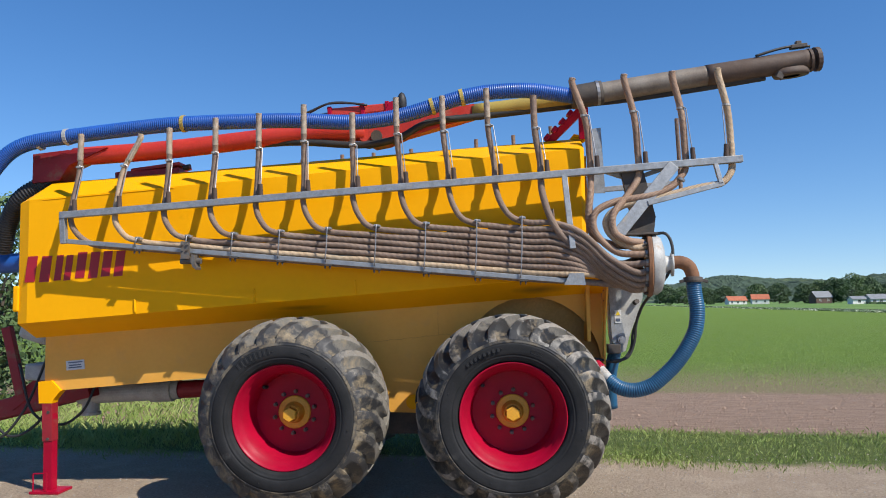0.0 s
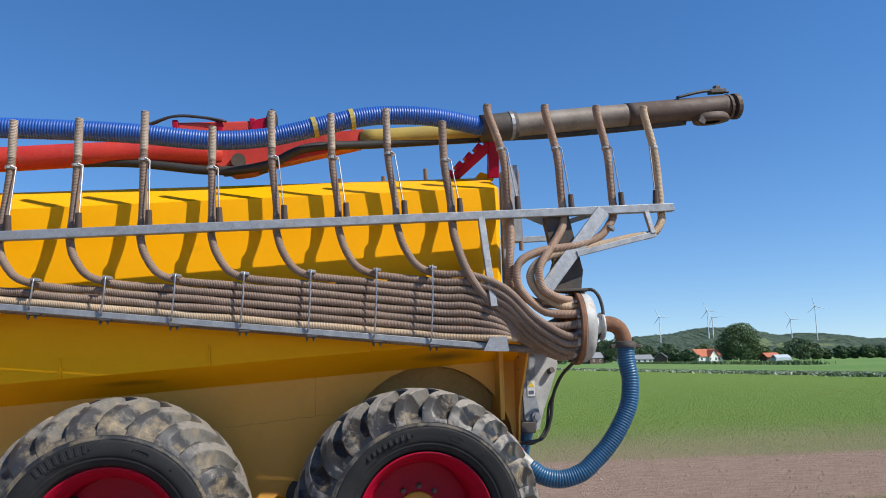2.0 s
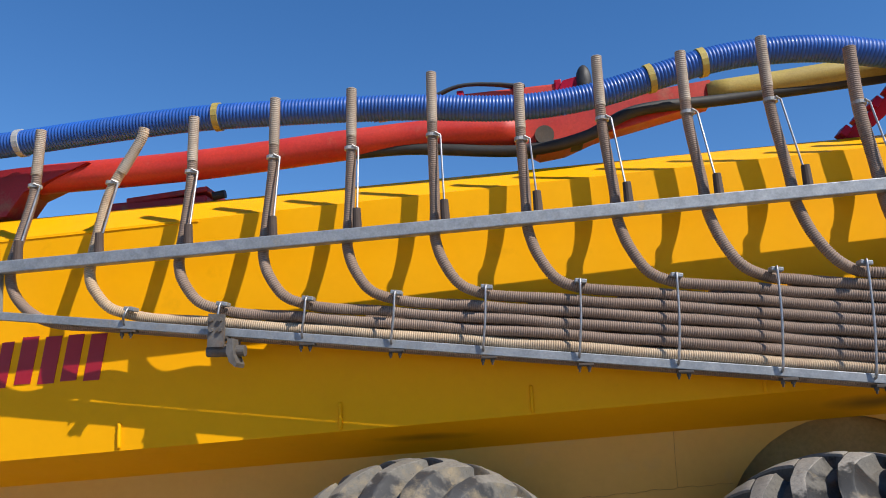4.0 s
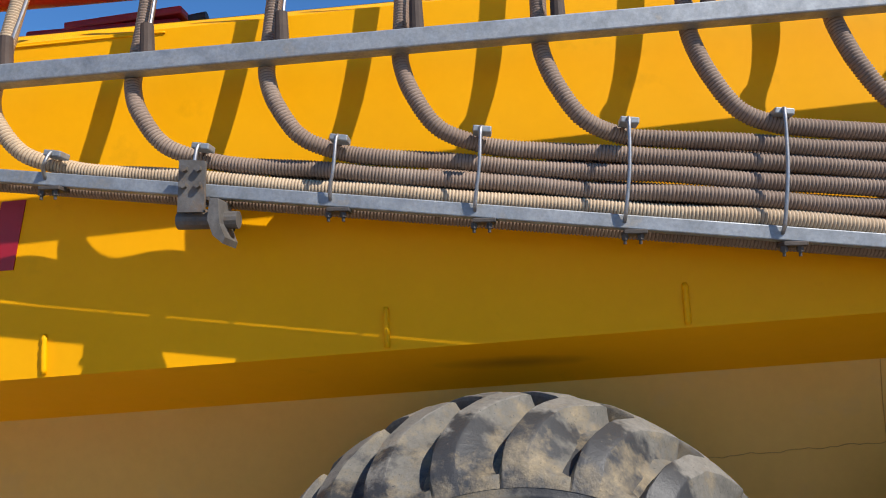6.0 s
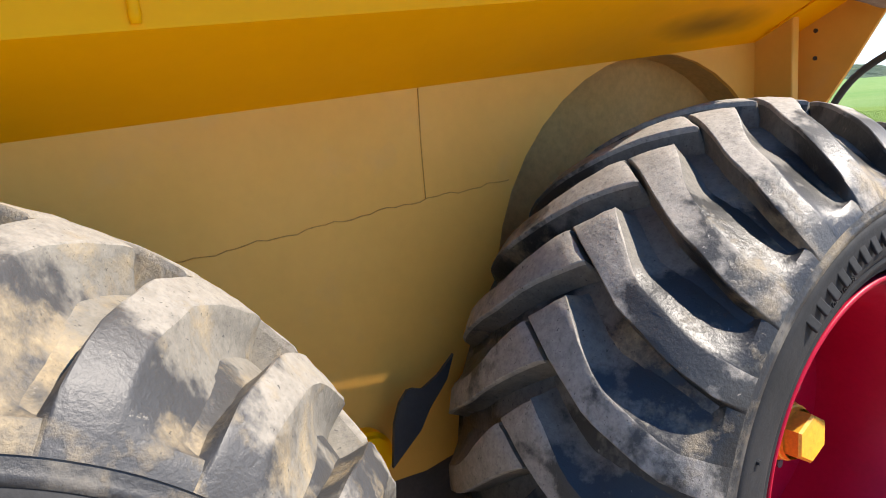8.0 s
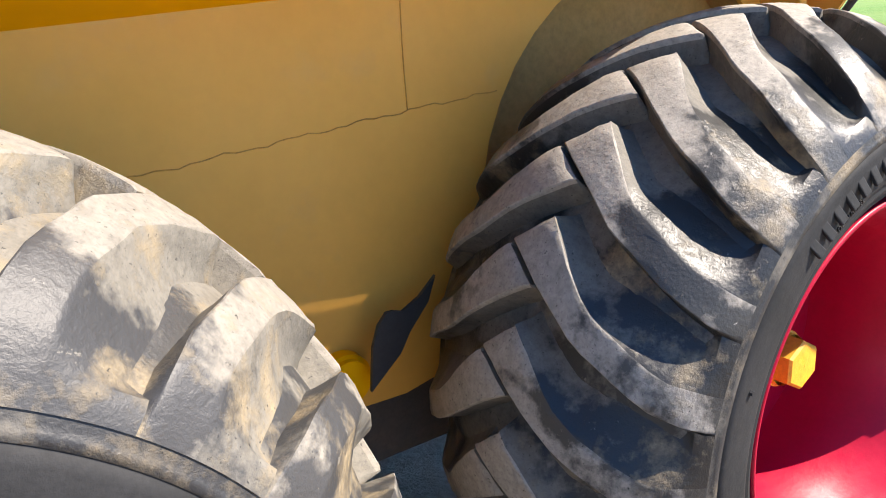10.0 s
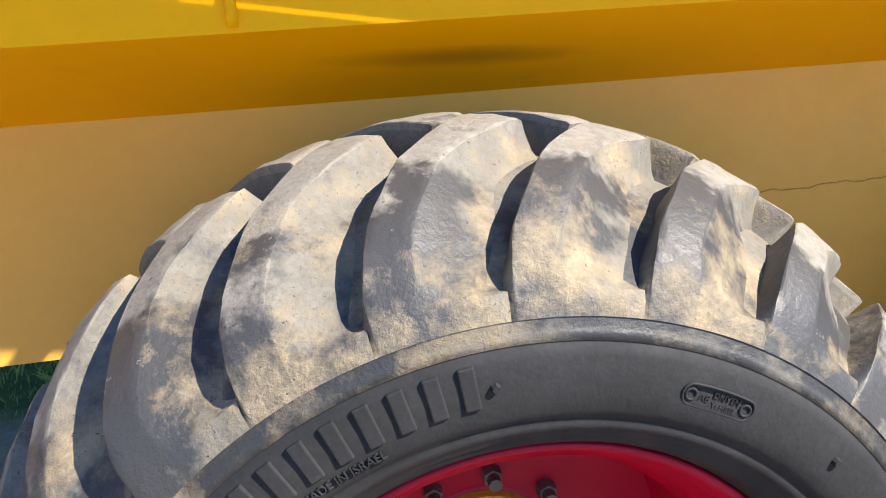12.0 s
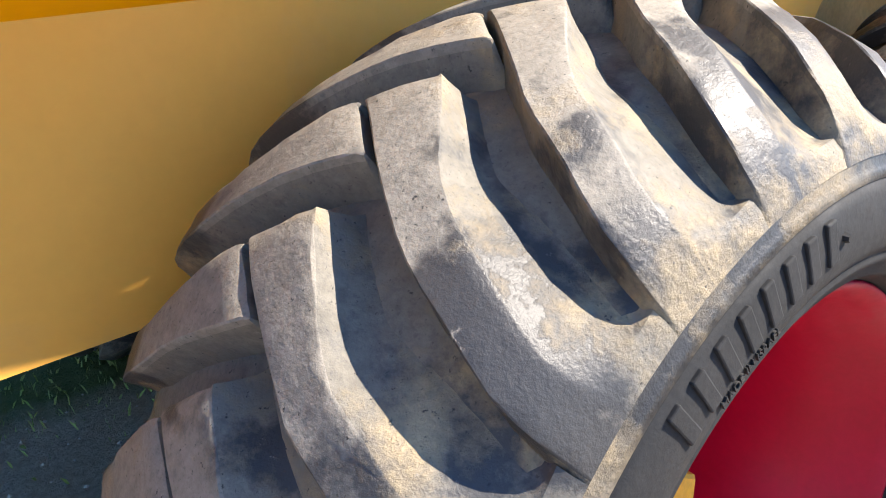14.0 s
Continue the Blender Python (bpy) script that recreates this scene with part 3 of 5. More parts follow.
def tree(place, height, width, leaves, leaf, mat, label, seed, trunk=0.3, lobes=12, group="trees round the farm"):
    r = np.random.default_rng(seed)
    base = empty("tree", place)
    bm = bmesh.new()
    rad = height * 0.022 + 0.05
    add_rod(bm, (0, 0, -0.3), (0, 0, height * trunk), rad, 9, rad * 0.75)
    cents = []
    for k in range(lobes):
        a = k * 2.4 + r.uniform(-0.3, 0.3)
        u = (k + 0.5) / lobes
        zz = height * (trunk * 0.75 + (0.93 - trunk * 0.75) * u)
        ww = width * 0.34 * math.sin(math.pi * (0.16 + 0.78 * u)) * r.uniform(0.75, 1.15)
        c = (math.cos(a) * ww, math.sin(a) * ww, zz)
        cents.append(c)
        add_rod(bm, (0, 0, height * trunk * r.uniform(0.6, 1)), c, rad * 0.4, 6, rad * 0.12)
    part("trunk", bm, BARK, base)
    c = np.array(cents)[r.integers(0, lobes, leaves)]
    d = r.normal(0, 1, (leaves, 3))
    d /= np.linalg.norm(d, axis=1)[:, None]
    c = c + d * (np.array([width, width, height * 0.75]) * 0.20) * (r.uniform(0.55, 1.08, leaves) ** 0.6)[:, None]
    t1 = r.normal(0, 1, (leaves, 3))
    t1 /= np.linalg.norm(t1, axis=1)[:, None]
    t2 = np.cross(t1, d + r.normal(0, 0.5, (leaves, 3)))
    t2 /= np.linalg.norm(t2, axis=1)[:, None] + 1e-9
    s = leaf * r.uniform(0.6, 1.3, leaves)[:, None]
    v = np.stack([c - t1 * s, c + t2 * s * 0.6, c + t1 * s, c - t2 * s * 0.6], 1)
    mesh_object("crown", v.reshape(-1, 3), [(4 * i, 4 * i + 1, 4 * i + 2, 4 * i + 3) for i in range(leaves)], mat, base)
    return tagged(base, label, "tree", group)


def spot(x500, d):
    """A place in the distance: by its offset at 500 m, at the depth d."""
    x, y = x500 * d / 500.0, d
    return (x, y, ground_height(x, y))


tree(spot(320, 300), 16.0, 20, 15000, 0.34, LEAF, "large round broadleaf tree beside the red-roofed farmhouse", 11, 0.18, 22)
for k, (x5, d, h, w) in enumerate([(338, 315, 7.5, 10), (368, 330, 11, 17), (378, 335, 9, 12), (352, 330, 6.5, 9), (279, 285, 5.5, 8), (270, 300, 6, 9),
                                   (388, 345, 6, 9), (402, 340, 7, 8), (412, 350, 6.5, 8), (425, 345, 7.5, 9), (437, 350, 7, 10), (455, 350, 9, 12),
                                   (226, 420, 17, 18), (214, 430, 15, 15), (236, 430, 15, 16), (205, 450, 14, 14), (196, 440, 12, 14), (180, 460, 13, 15),
                                   (166, 470, 13, 16), (146, 480, 12, 15), (134, 470, 11, 15), (120, 470, 12, 16), (246, 440, 11, 14), (262, 430, 12, 14),
                                   (290, 430, 11, 15), (305, 440, 10, 14), (108, 480, 13, 16), (480, 400, 12, 16), (500, 420, 12, 15)]):
    tree(spot(x5, d), h * 0.92, w, 3600, 0.42, LEAF_DARK if k % 3 else LEAF, "dark green broadleaf tree on the far field edge", 30 + k, 0.15, 12)


def bush(place, height, width, leaves, seed, label):
    return tree(place, height, width, leaves, 0.05, LEAF, label, seed, 0.12, 20, "bushes behind the tanker")


bush((-6.3, 6.2, 0), 3.1, 3.0, 9000, 91, "leafy green bush with small pale blossoms beside the track")
bush((-8.6, 7.0, 0), 3.3, 3.4, 7000, 92, "leafy green bush beside the track")


def house(place, turn, long, deep, wall_h, roof_h, wall_mat, roof_mat, label, windows=3, wing=False, name="farmhouse"):
    base = empty(name, place)
    base.rotation_euler = (0, 0, radians(turn))

    def block(cx, cy, lx, ly, wh, rh, along_x):
        bm = bmesh.new()
        add_box(bm, (cx, cy, wh / 2 - 0.3), (lx, ly, wh + 0.6))
        g = 0.05
        if along_x:
            for s in (-1, 1):
                add_plate(bm, [(cx + s * (lx / 2 - g), cy - ly / 2, wh), (cx + s * (lx / 2 - g), cy + ly / 2, wh), (cx + s * (lx / 2 - g), cy, wh + rh)], -s * 0.2, 0)
        else:
            for s in (-1, 1):
                add_plate(bm, [(cx - lx / 2, cy + s * (ly / 2 - g), wh), (cx + lx / 2, cy + s * (ly / 2 - g), wh), (cx, cy + s * (ly / 2 - g), wh + rh)], -s * 0.2, 1)
        part("wall", bm, wall_mat, base)
        bm = bmesh.new()
        o = 0.4
        if along_x:
            for s in (-1, 1):
                e = cy + s * (ly / 2 + o)
                add_plate(bm, [(cx - lx / 2 - o, e, wh - 0.25), (cx - lx / 2 - o, cy, wh + rh), (cx - lx / 2 - o, cy, wh + rh + 0.2), (cx - lx / 2 - o, e, wh - 0.05)], lx + 2 * o, 0)
        else:
            for s in (-1, 1):
                e = cx + s * (lx / 2 + o)
                add_plate(bm, [(e, cy - ly / 2 - o, wh - 0.25), (cx, cy - ly / 2 - o, wh + rh), (cx, cy - ly / 2 - o, wh + rh + 0.2), (e, cy - ly / 2 - o, wh - 0.05)], ly + 2 * o, 1)
        return part("roof", bm, roof_mat, base)

    roof = block(0, 0, long, deep, wall_h, roof_h, True)
    if wing:
        block(long * 0.05, -deep * 0.5, deep * 0.62, deep * 0.5, wall_h, roof_h * 0.9, False)
        bm = bmesh.new()
        add_box(bm, (long * 0.12, 0, wall_h + roof_h + 0.4), (0.8, 0.8, 1.4))
        part("chimney", bm, DARK_WALL, roof)
    for k in range(windows):
        x = long * ((k + 0.5) / windows - 0.5)
        y = -deep / 2 - 0.03
        if wing and abs(x - long * 0.05) < deep * 0.4:
            y = -deep * 0.75 - 0.03
        bm = bmesh.new()
        add_box(bm, (x, y, wall_h * 0.55), (1.1, 0.08, 1.2))
        w = part("window", bm, WHITE_WALL, base)
        for s in (-1, 1):
            bm = bmesh.new()
            add_box(bm, (x + s * 0.25, y - 0.045, wall_h * 0.55), (0.42, 0.05, 1.0))
            part("pane", bm, GLASS_DARK, w)
    return tagged(base, label, "house", "farm buildings")


house(spot(292, 300), 12, 12.5, 6.5, 2.6, 2.9, WHITE_WALL, ROOF_RED, "white farmhouse with a gabled wing and orange tile roof", 4, True)
house(spot(243, 300), 4, 8, 5, 2.0, 1.6, WHITE_WALL, ROOF_GREY, "white farm cottage with a grey roof", 3)
house(spot(230, 300), 4, 5, 4, 2.0, 0.9, WHITE_WALL, ROOF_GREY, "small white outbuilding with a low grey roof", 1)
house(spot(258, 300), 60, 6, 5, 2.4, 2.0, DARK_WALL, ROOF_GREY, "dark timber barn with a grey roof", 1, False, "barn")
house(spot(153, 430), 5, 10, 6, 2.2, 2.2, WHITE_WALL, ROOF_RED, "far white house with an orange tile roof", 3)
house(spot(168, 440), -10, 9, 7, 2.8, 2.6, WHITE_WALL, ROOF_RED, "far small white house with an orange roof", 2)
house(spot(206, 420), 10, 9, 7, 3.4, 3.0, DARK_WALL, ROOF_GREY, "far dark wooden barn", 2, False, "barn")
house(spot(344, 300), 5, 7, 5, 1.8, 1.6, DARK_WALL, ROOF_RED, "low red-roofed shed by the field", 1, False, "shed")


def greenhouse():
    base = empty("greenhouse", spot(353, 285))
    bm = bmesh.new()
    add_box(bm, (0, 0, 0.7), (7, 4, 1.4))
    part("wall", bm, GREENHOUSE, base)
    for s in (-1, 1):
        bm = bmesh.new()
        add_plate(bm, [(-3.5, s * 2, 1.4), (-3.5, 0, 2.6), (-3.5, 0, 2.5), (-3.5, s * 1.9, 1.35)], 7, 0)
        part("roof", bm, GREENHOUSE, base)
    for k in range(8):
        bm = bmesh.new()
        add_box(bm, (-3.5 + k, -2.03, 0.7), (0.08, 0.06, 1.4))
        part("glazing_bar", bm, TURBINE, base)
    tagged(base, "small pale glass greenhouse beside the farm", "greenhouse", "farm buildings")


greenhouse()


def turbine(x5, z5, spin, d=1700):
    x = x5 * d / 500
    hub = (z5 - 1.5) * d / 500 + 1.5
    base = empty("wind_turbine", (x, d, -4))
    base.rotation_euler = (0, 0, radians(-35))
    bm = bmesh.new()
    add_rod(bm, (0, 0, 0), (0, 0, hub + 4), 1.5, 12, 0.9)
    part("tower", bm, TURBINE, base)
    bm = bmesh.new()
    add_box(bm, (0, 1, hub + 5), (2.8, 7, 2.8), None, 0.5)
    part("nacelle", bm, TURBINE, base)
    for k in range(3):
        a = radians(spin + 120 * k)
        bm = bmesh.new()
        add_rod(bm, (0, -5, hub + 5), (math.sin(a) * 24, -5, hub + 5 + math.cos(a) * 24), 1.0, 6, 0.25)
        part("blade", bm, TURBINE, base)
    tagged(base, "white three-bladed wind turbine standing on the hill", "wind turbine", "wind turbines")


for x5, z5, spin in ((255, 29, -25), (292.5, 33, -20), (296, 28, 85), (359, 26, -30), (380, 35.5, -12)):
    turbine(x5, z5, spin)


# ---------------------------------------------------------------- the tanker
tanker = empty("slurry_tanker", (0, 2.06, 0))
tagged(tanker, "yellow slurry tanker with red wheels and hose rack on gravel", "slurry tanker")
MID = 2.06
X0, X1 = -2.25, 2.12


def lip_z(x): return 1.34 + (x + 2.2) * 0.069
def fold_z(x): return 1.222 + (x + 2.18) * 0.067
def low_z(x): return 0.79 + (x + 2.17) * 0.075
def cham_z(x): return 2.29 + (x + 2.26) * 0.066
def top_z(x): return 2.455 + (x + 2.17) * 0.056


def on_tanker(ob):
    """Hang a part that was built in world coordinates on the tanker."""
    ob.parent = tanker
    ob.matrix_parent_inverse = Matrix.Translation((0, -2.06, 0))
    return ob


ARCH_X, ARCH_R, ARCH_Z = 1.705, 0.535, 0.955


def arch_points(y, n=20):
    pts = []
    for k in range(n + 1):
        a = math.pi * k / n
        pts.append((ARCH_X - ARCH_R * math.cos(a), y, ARCH_Z + ARCH_R * math.sin(a)))
    return pts


def build_tank():
    """Upper hopper: vertical flank, sloping shoulder, inward slope under the lip."""
    bm = bmesh.new()
    secs = []
    xs = [X0, X0 + 0.09, -1.5, -0.75, 0.0, 0.75, 1.5, X1 - 0.03, X1]
    for i, x in enumerate(xs):
        end = 0.03 if i in (0, len(xs) - 1) else 0.0
        drop = 0.16 if i == 0 else 0.0
        prof = [(1.325, fold_z(x)), (1.055 + end, lip_z(x)), (1.055 + end, cham_z(x) - drop * 0.1), (1.36, top_z(x) + 0.02 - drop)]
        prof = prof + [(2 * MID - y, z) for y, z in reversed(prof)]
        secs.append([bm.verts.new((x, y, z)) for y, z in prof])
    for a, b in zip(secs, secs[1:]):
        for k in range(len(a) - 1):
            bm.faces.new((a[k], a[k + 1], b[k + 1], b[k]))
        bm.faces.new((a[-1], a[0], b[0], b[-1]))
    bm.faces.new(secs[0][::-1])
    bm.faces.new(secs[-1])
    edges = [e for e in bm.edges if abs(e.verts[0].co.x - e.verts[1].co.x) > 0.02 and e.calc_face_angle(0) > 0.3]
    bmesh.ops.bevel(bm, geom=edges, offset=0.012, segments=2, affect="EDGES", profile=0.5)
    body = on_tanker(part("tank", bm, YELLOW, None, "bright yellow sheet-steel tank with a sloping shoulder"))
    return body


tank = build_tank()


def lower_wall(y, out, name="lower_wall"):
    """The lower side wall with the notch of the wheel arch."""
    bm = bmesh.new()
    outline = [(-2.17, y, low_z(-2.17)), (-2.17, y, fold_z(-2.17) + 0.004), (X1, y, fold_z(X1) + 0.004), (2.25, y, fold_z(2.25) + 0.004), (2.25, y, 0.955)]
    outline += arch_points(y)[::-1]
    outline += [(1.15, y, 0.80), (1.10, y, 0.64), (0.95, y, 0.61), (0.62, y, 0.62), (0.45, y, low_z(0.3)), (0.0, y, low_z(0.0))]
    add_plate(bm, outline, 0.012 * out, 1)
    return on_tanker(part(name, bm, YELLOW_PALE, None, "pale yellow lower side wall with a round wheel arch"))


wall_near = lower_wall(1.325, 1)
lower_wall(2 * MID - 1.325, -1)
bm = bmesh.new()
add_box(bm, (-0.02, MID, 1.10), (4.27, 1.06, 0.42), None, 0.02)
on_tanker(part("chassis", bm, DARK_STEEL, None, "dark dirty steel chassis under the tank"))
# inside of the wheel arch
bm = bmesh.new()
a, b = arch_points(1.338), arch_points(1.43)
va, vb = [bm.verts.new(p) for p in a], [bm.verts.new(p) for p in b]
for k in range(len(va) - 1):
    bm.faces.new((va[k], va[k + 1], vb[k + 1], vb[k]))
bm.faces.new(vb)
on_tanker(part("arch_liner", bm, TAN_PANEL, None, "flat tan panel inside the wheel arch"))
# rear side flange: an upright sheet across the end of the side wall
bm = bmesh.new()
add_plate(bm, [(2.253, y, z) for y, z in ((1.34, 1.645), (1.045, 1.645), (1.04, 1.56), (1.13, 1.42), (1.20, 1.32), (1.265, 1.20), (1.285, 1.05), (1.31, 0.95), (1.34, 0.95))], 0.012, 0)
flange = on_tanker(part("rear_flange", bm, YELLOW_PALE, None, "yellow sheet flange at the rear corner"))
bm = bmesh.new()
add_plate(bm, [(2.11, 1.324, fold_z(2.11)), (2.11, 1.058, lip_z(2.11)), (2.11, 1.058, lip_z(2.11) + 0.02), (2.11, 1.34, lip_z(2.11) + 0.02)], 0.143, 0)
on_tanker(part("corner_panel", bm, YELLOW, None))
# two holes of the flange, set as dark discs for their shaded inside
for z in (1.455, 1.53):
    bm = bmesh.new()
    add_rod(bm, (2.254, 1.225, z), (2.249, 1.225, z), 0.006, 12)
    ob = part("bolt", bm, DARK_STEEL, None)
    ob.parent = flange
# rear wall
bm = bmesh.new()
add_box(bm, (2.135, MID, 1.85), (0.03, 1.7, 1.4), None, 0.005)
on_tanker(part("rear_wall", bm, YELLOW_PALE, None))


def weld_bead(points, r=0.006):
    path = smooth_path(points, 0.012)
    rad = r * (0.75 + 0.5 * np.abs(np.sin(np.arange(len(path)) * 1.7)))
    v, f = sweep(path, rad, 6)
    return on_tanker(mesh_object("weld_bead", v, f, YELLOW, None, True))


for x in (-1.30, -0.37, 0.402, 1.30):
    weld_bead([(x, 1.054, lip_z(x) + 0.115), (x + 0.002, 1.052, lip_z(x) + 0.06), (x + 0.004, 1.054, lip_z(x) + 0.008)], 0.008)
for pts in ([(0.998, 1.324, 1.435), (0.996, 1.324, 1.32), (0.998, 1.324, 1.208)],
            [(0.45, 1.324, 1.155), (0.70, 1.324, 1.178), (0.998, 1.324, 1.206), (1.22, 1.324, 1.222)]):
    path = smooth_path(pts, 0.02)
    path[:, 2] += 0.0025 * np.sin(np.arange(len(path)) * 0.9) + 0.002 * np.sin(np.arange(len(path)) * 2.3)
    v, f = sweep(path, np.full(len(path), 0.0012), 5)
    on_tanker(mesh_object("seam", v, f, SEAM, None, True))
weld_bead([(-2.05, 1.054, cham_z(-2.05) - 0.01), (-1.0, 1.053, cham_z(-1.0) - 0.011)], 0.003)


# name on the flank: plain slanted strokes in the colour of the lettering
for x0, x1, z0, z1 in ((-2.17, -1.97, 1.655, 1.855), (-1.935, -1.80, 1.665, 1.86), (-1.765, -1.585, 1.68, 1.88), (-1.56, -1.385, 1.69, 1.885)):
    for share in (0.0, 0.58):
        a, b = x0 + (x1 - x0) * share, x0 + (x1 - x0) * (share + 0.40)
        bm = bmesh.new()
        add_plate(bm, [(a - 0.012, 1.0515, z0), (b - 0.012, 1.0515, z0 + 0.004), (b + 0.012, 1.0515, z1 + 0.004), (a + 0.012, 1.0515, z1)], 0.003, 1)
        on_tanker(part("lettering_stroke", bm, LETTER_RED, None, "dark red stroke of painted lettering"))
# small type plate
bm = bmesh.new()
add_box(bm, (-1.915, 1.322, 1.0), (0.15, 0.004, 0.075), Matrix.Rotation(-0.08, 3, "Y"))
plate = on_tanker(part("type_plate", bm, STICKER, None, "small pale printed type plate"))
for dz, w in ((0.022, 0.12), (0.0, 0.10), (-0.018, 0.11)):
    bm = bmesh.new()
    add_box(bm, (-1.915, 1.3185, 1.0 + dz), (w, 0.002, 0.009), Matrix.Rotation(-0.08, 3, "Y"))
    b = part("print_bar", bm, STICKER_INK, plate)
# pivot of the axle beam between the wheels
bm = bmesh.new()
add_rod(bm, (0.80, 1.295, 0.70), (0.80, 1.335, 0.70), 0.055, 28)
add_rod(bm, (0.80, 1.280, 0.70), (0.80, 1.296, 0.70), 0.046, 28)
on_tanker(part("pivot_boss", bm, YELLOW, None, "round yellow pivot boss between the wheels"))
# walking beam that carries both axles
bm = bmesh.new()
add_plate(bm, [(-0.10, 1.36, 0.60), (0.10, 1.36, 0.78), (0.80, 1.36, 0.78), (1.44, 1.36, 0.78), (1.64, 1.36, 0.60), (1.10, 1.36, 0.45), (0.45, 1.36, 0.45)], 0.16, 1)
on_tanker(part("walking_beam", bm, DARK_STEEL, None, "dark dirty walking beam between the axles"))
# mud flap between the wheels
bm = bmesh.new()
add_plate(bm, [(x, 1.23, z - 0.025) for x, z in ((0.82, 0.72), (0.825, 0.77), (0.83, 0.81), (0.845, 0.85), (0.865, 0.872), (0.88, 0.872), (0.90, 0.865), (0.94, 0.885), (0.98, 0.92), (0.96, 0.87), (0.915, 0.82), (0.89, 0.78))], 0.008, 1)
on_tanker(part("mud_flap", bm, BLACK_RUBBER, None, "bent black rubber mud flap"))


# ---------------------------------------------------------------- wheels
PITCH = 2 * math.pi / 24
CROWN = [(0.604, 0.43), (0.615, 0.485), (0.629, 0.5215), (0.636, 0.541), (0.645, 0.558), (0.655, 0.575), (0.67, 0.592), (0.69, 0.610), (0.72, 0.631), (0.76, 0.650), (0.80, 0.666), (0.84, 0.678), (0.88, 0.687), (0.931, 0.690)]
CARCASS = [(0.629, 0.5205), (0.636, 0.529), (0.645, 0.537), (0.655, 0.5445), (0.67, 0.5535), (0.69, 0.565), (0.72, 0.583), (0.76, 0.605), (0.80, 0.619), (0.84, 0.630), (0.88, 0.636), (0.931, 0.638)]
# the two upper edges of a lug, from its inner end to the shoulder: depth and trailing angle
LUG_S = [0.0, 0.14, 0.28, 0.36, 0.5, 0.64, 0.78, 0.9, 1.0]
LUG_LEFT = ([0.962, 0.897, 0.84, 0.812, 0.768, 0.723, 0.679, 0.652, 0.628], [0.0, -3.6, -7.4, -9.4, -11.7, -13.9, -16.2, -17.1, -17.4])
LUG_RIGHT = ([0.899, 0.849, 0.813, 0.789, 0.75, 0.706, 0.666, 0.645, 0.628], [4.4, 0.1, -3.9, -5.8, -7.7, -10.0, -11.7, -11.8, -11.9])


def on_profile(prof, y):
    y = y if y < 0.931 else 1.862 - y
    return float(np.interp(y, [p[0] for p in prof], [p[1] for p in prof]))


def far_half(p):
    """The inner half of the tyre stands a little wider and fuller than the outer one."""
    x, y, z = p
    u = min(1.0, max(0.0, (0.931 - y) / 0.30))
    k = 1 + 0.028 * u * min(1.0, max(0.0, (math.hypot(x, z) - 0.42) / 0.1))
    return (x * k, 0.931 + (0.931 - y) * 1.11, z * k)


def lug_mesh(seed):
    """One lug: a steep crisp leading side, a flat top, and a hollow trailing side that fills the groove at the shoulder."""
    r = np.random.default_rng(seed)
    # leading side and top: share between the left (0) and right (1) upper edge, degrees beyond it, share of the height
    cols = [(0, -1.5, -0.15), (0, -0.75, 0.30), (0, -0.25, 0.80), (0, -0.10, 0.96), (0, 0.10, 1.0), (0.25, 0, 1.0), (0.5, 0, 1.0), (0.75, 0, 1.0), (1, -0.25, 1.0), (1, 0.05, 0.975)]
    slope = [0.07, 0.16, 0.28, 0.42, 0.58, 0.75, 0.9, 1.0]
    rows = [-0.02, 0.0, 0.012, 0.05, 0.1, 0.17, 0.24, 0.31, 0.38, 0.45, 0.52, 0.6, 0.68, 0.76, 0.84, 0.89, 0.93, 0.97, 1.0]
    verts, faces, idx = [], [], []
    for k, s in enumerate(rows):
        q = max(0.0, s)
        yl, al = np.interp(q, LUG_S, LUG_LEFT[0]), np.interp(q, LUG_S, LUG_LEFT[1])
        yr, ar = np.interp(q, LUG_S, LUG_RIGHT[0]), np.interp(q, LUG_S, LUG_RIGHT[1])
        wide = 0.30 + 0.70 * ease(0.0, 0.75, q)
        fill = ease(0.86, 1.0, q)
        row = []
        for share, extra, h in cols:
            row.append((yl + (yr - yl) * share, al + (ar - al) * share + extra + 0.10 * math.sin(q * 23 + seed) * (1 if share in (0, 1) else 0), h))
        for u in slope:
            low = -0.10 + 1.08 * max(0.0, 1 - u / wide) ** 1.7
            row.append((yr + (yl - yr) * u * ease(0.1, 0.6, q), ar + (al + 15.0 - 0.7 - ar) * u, low + (1.0 - low) * fill))
        for y, ang, hh in row:
            if k == 0:
                hh, y = min(hh, -0.15), y + 0.010
            elif k == 1:
                hh, y = min(hh, 0.93), y + 0.002
            elif k == len(rows) - 1:
                hh = -0.3
            top, low = on_profile(CROWN, y), on_profile(CARCASS, y)
            rad = low + (top - low) * hh + (0.0007 * r.normal() if hh > 0.9 else 0)
            a = radians(ang)
            verts.append((rad * math.sin(a), y, rad * math.cos(a)))
    n = len(cols) + len(slope)
    for k in range(len(rows) - 1):
        for c in range(n - 1):
            faces.append((k * n + c, k * n + c + 1, (k + 1) * n + c + 1, (k + 1) * n + c))
            idx.append(1 if 2 <= c <= 8 and k >= 1 else 0)
    return verts, faces, idx


def text_mesh(body, size, extrude):
    cu = bpy.data.curves.new("t", "FONT")
    cu.body, cu.size, cu.extrude, cu.align_x = body, size, extrude, "CENTER"
    ob = bpy.data.objects.new("t", cu)
    me = bpy.data.meshes.new_from_object(ob)
    bpy.data.objects.remove(ob)
    return me


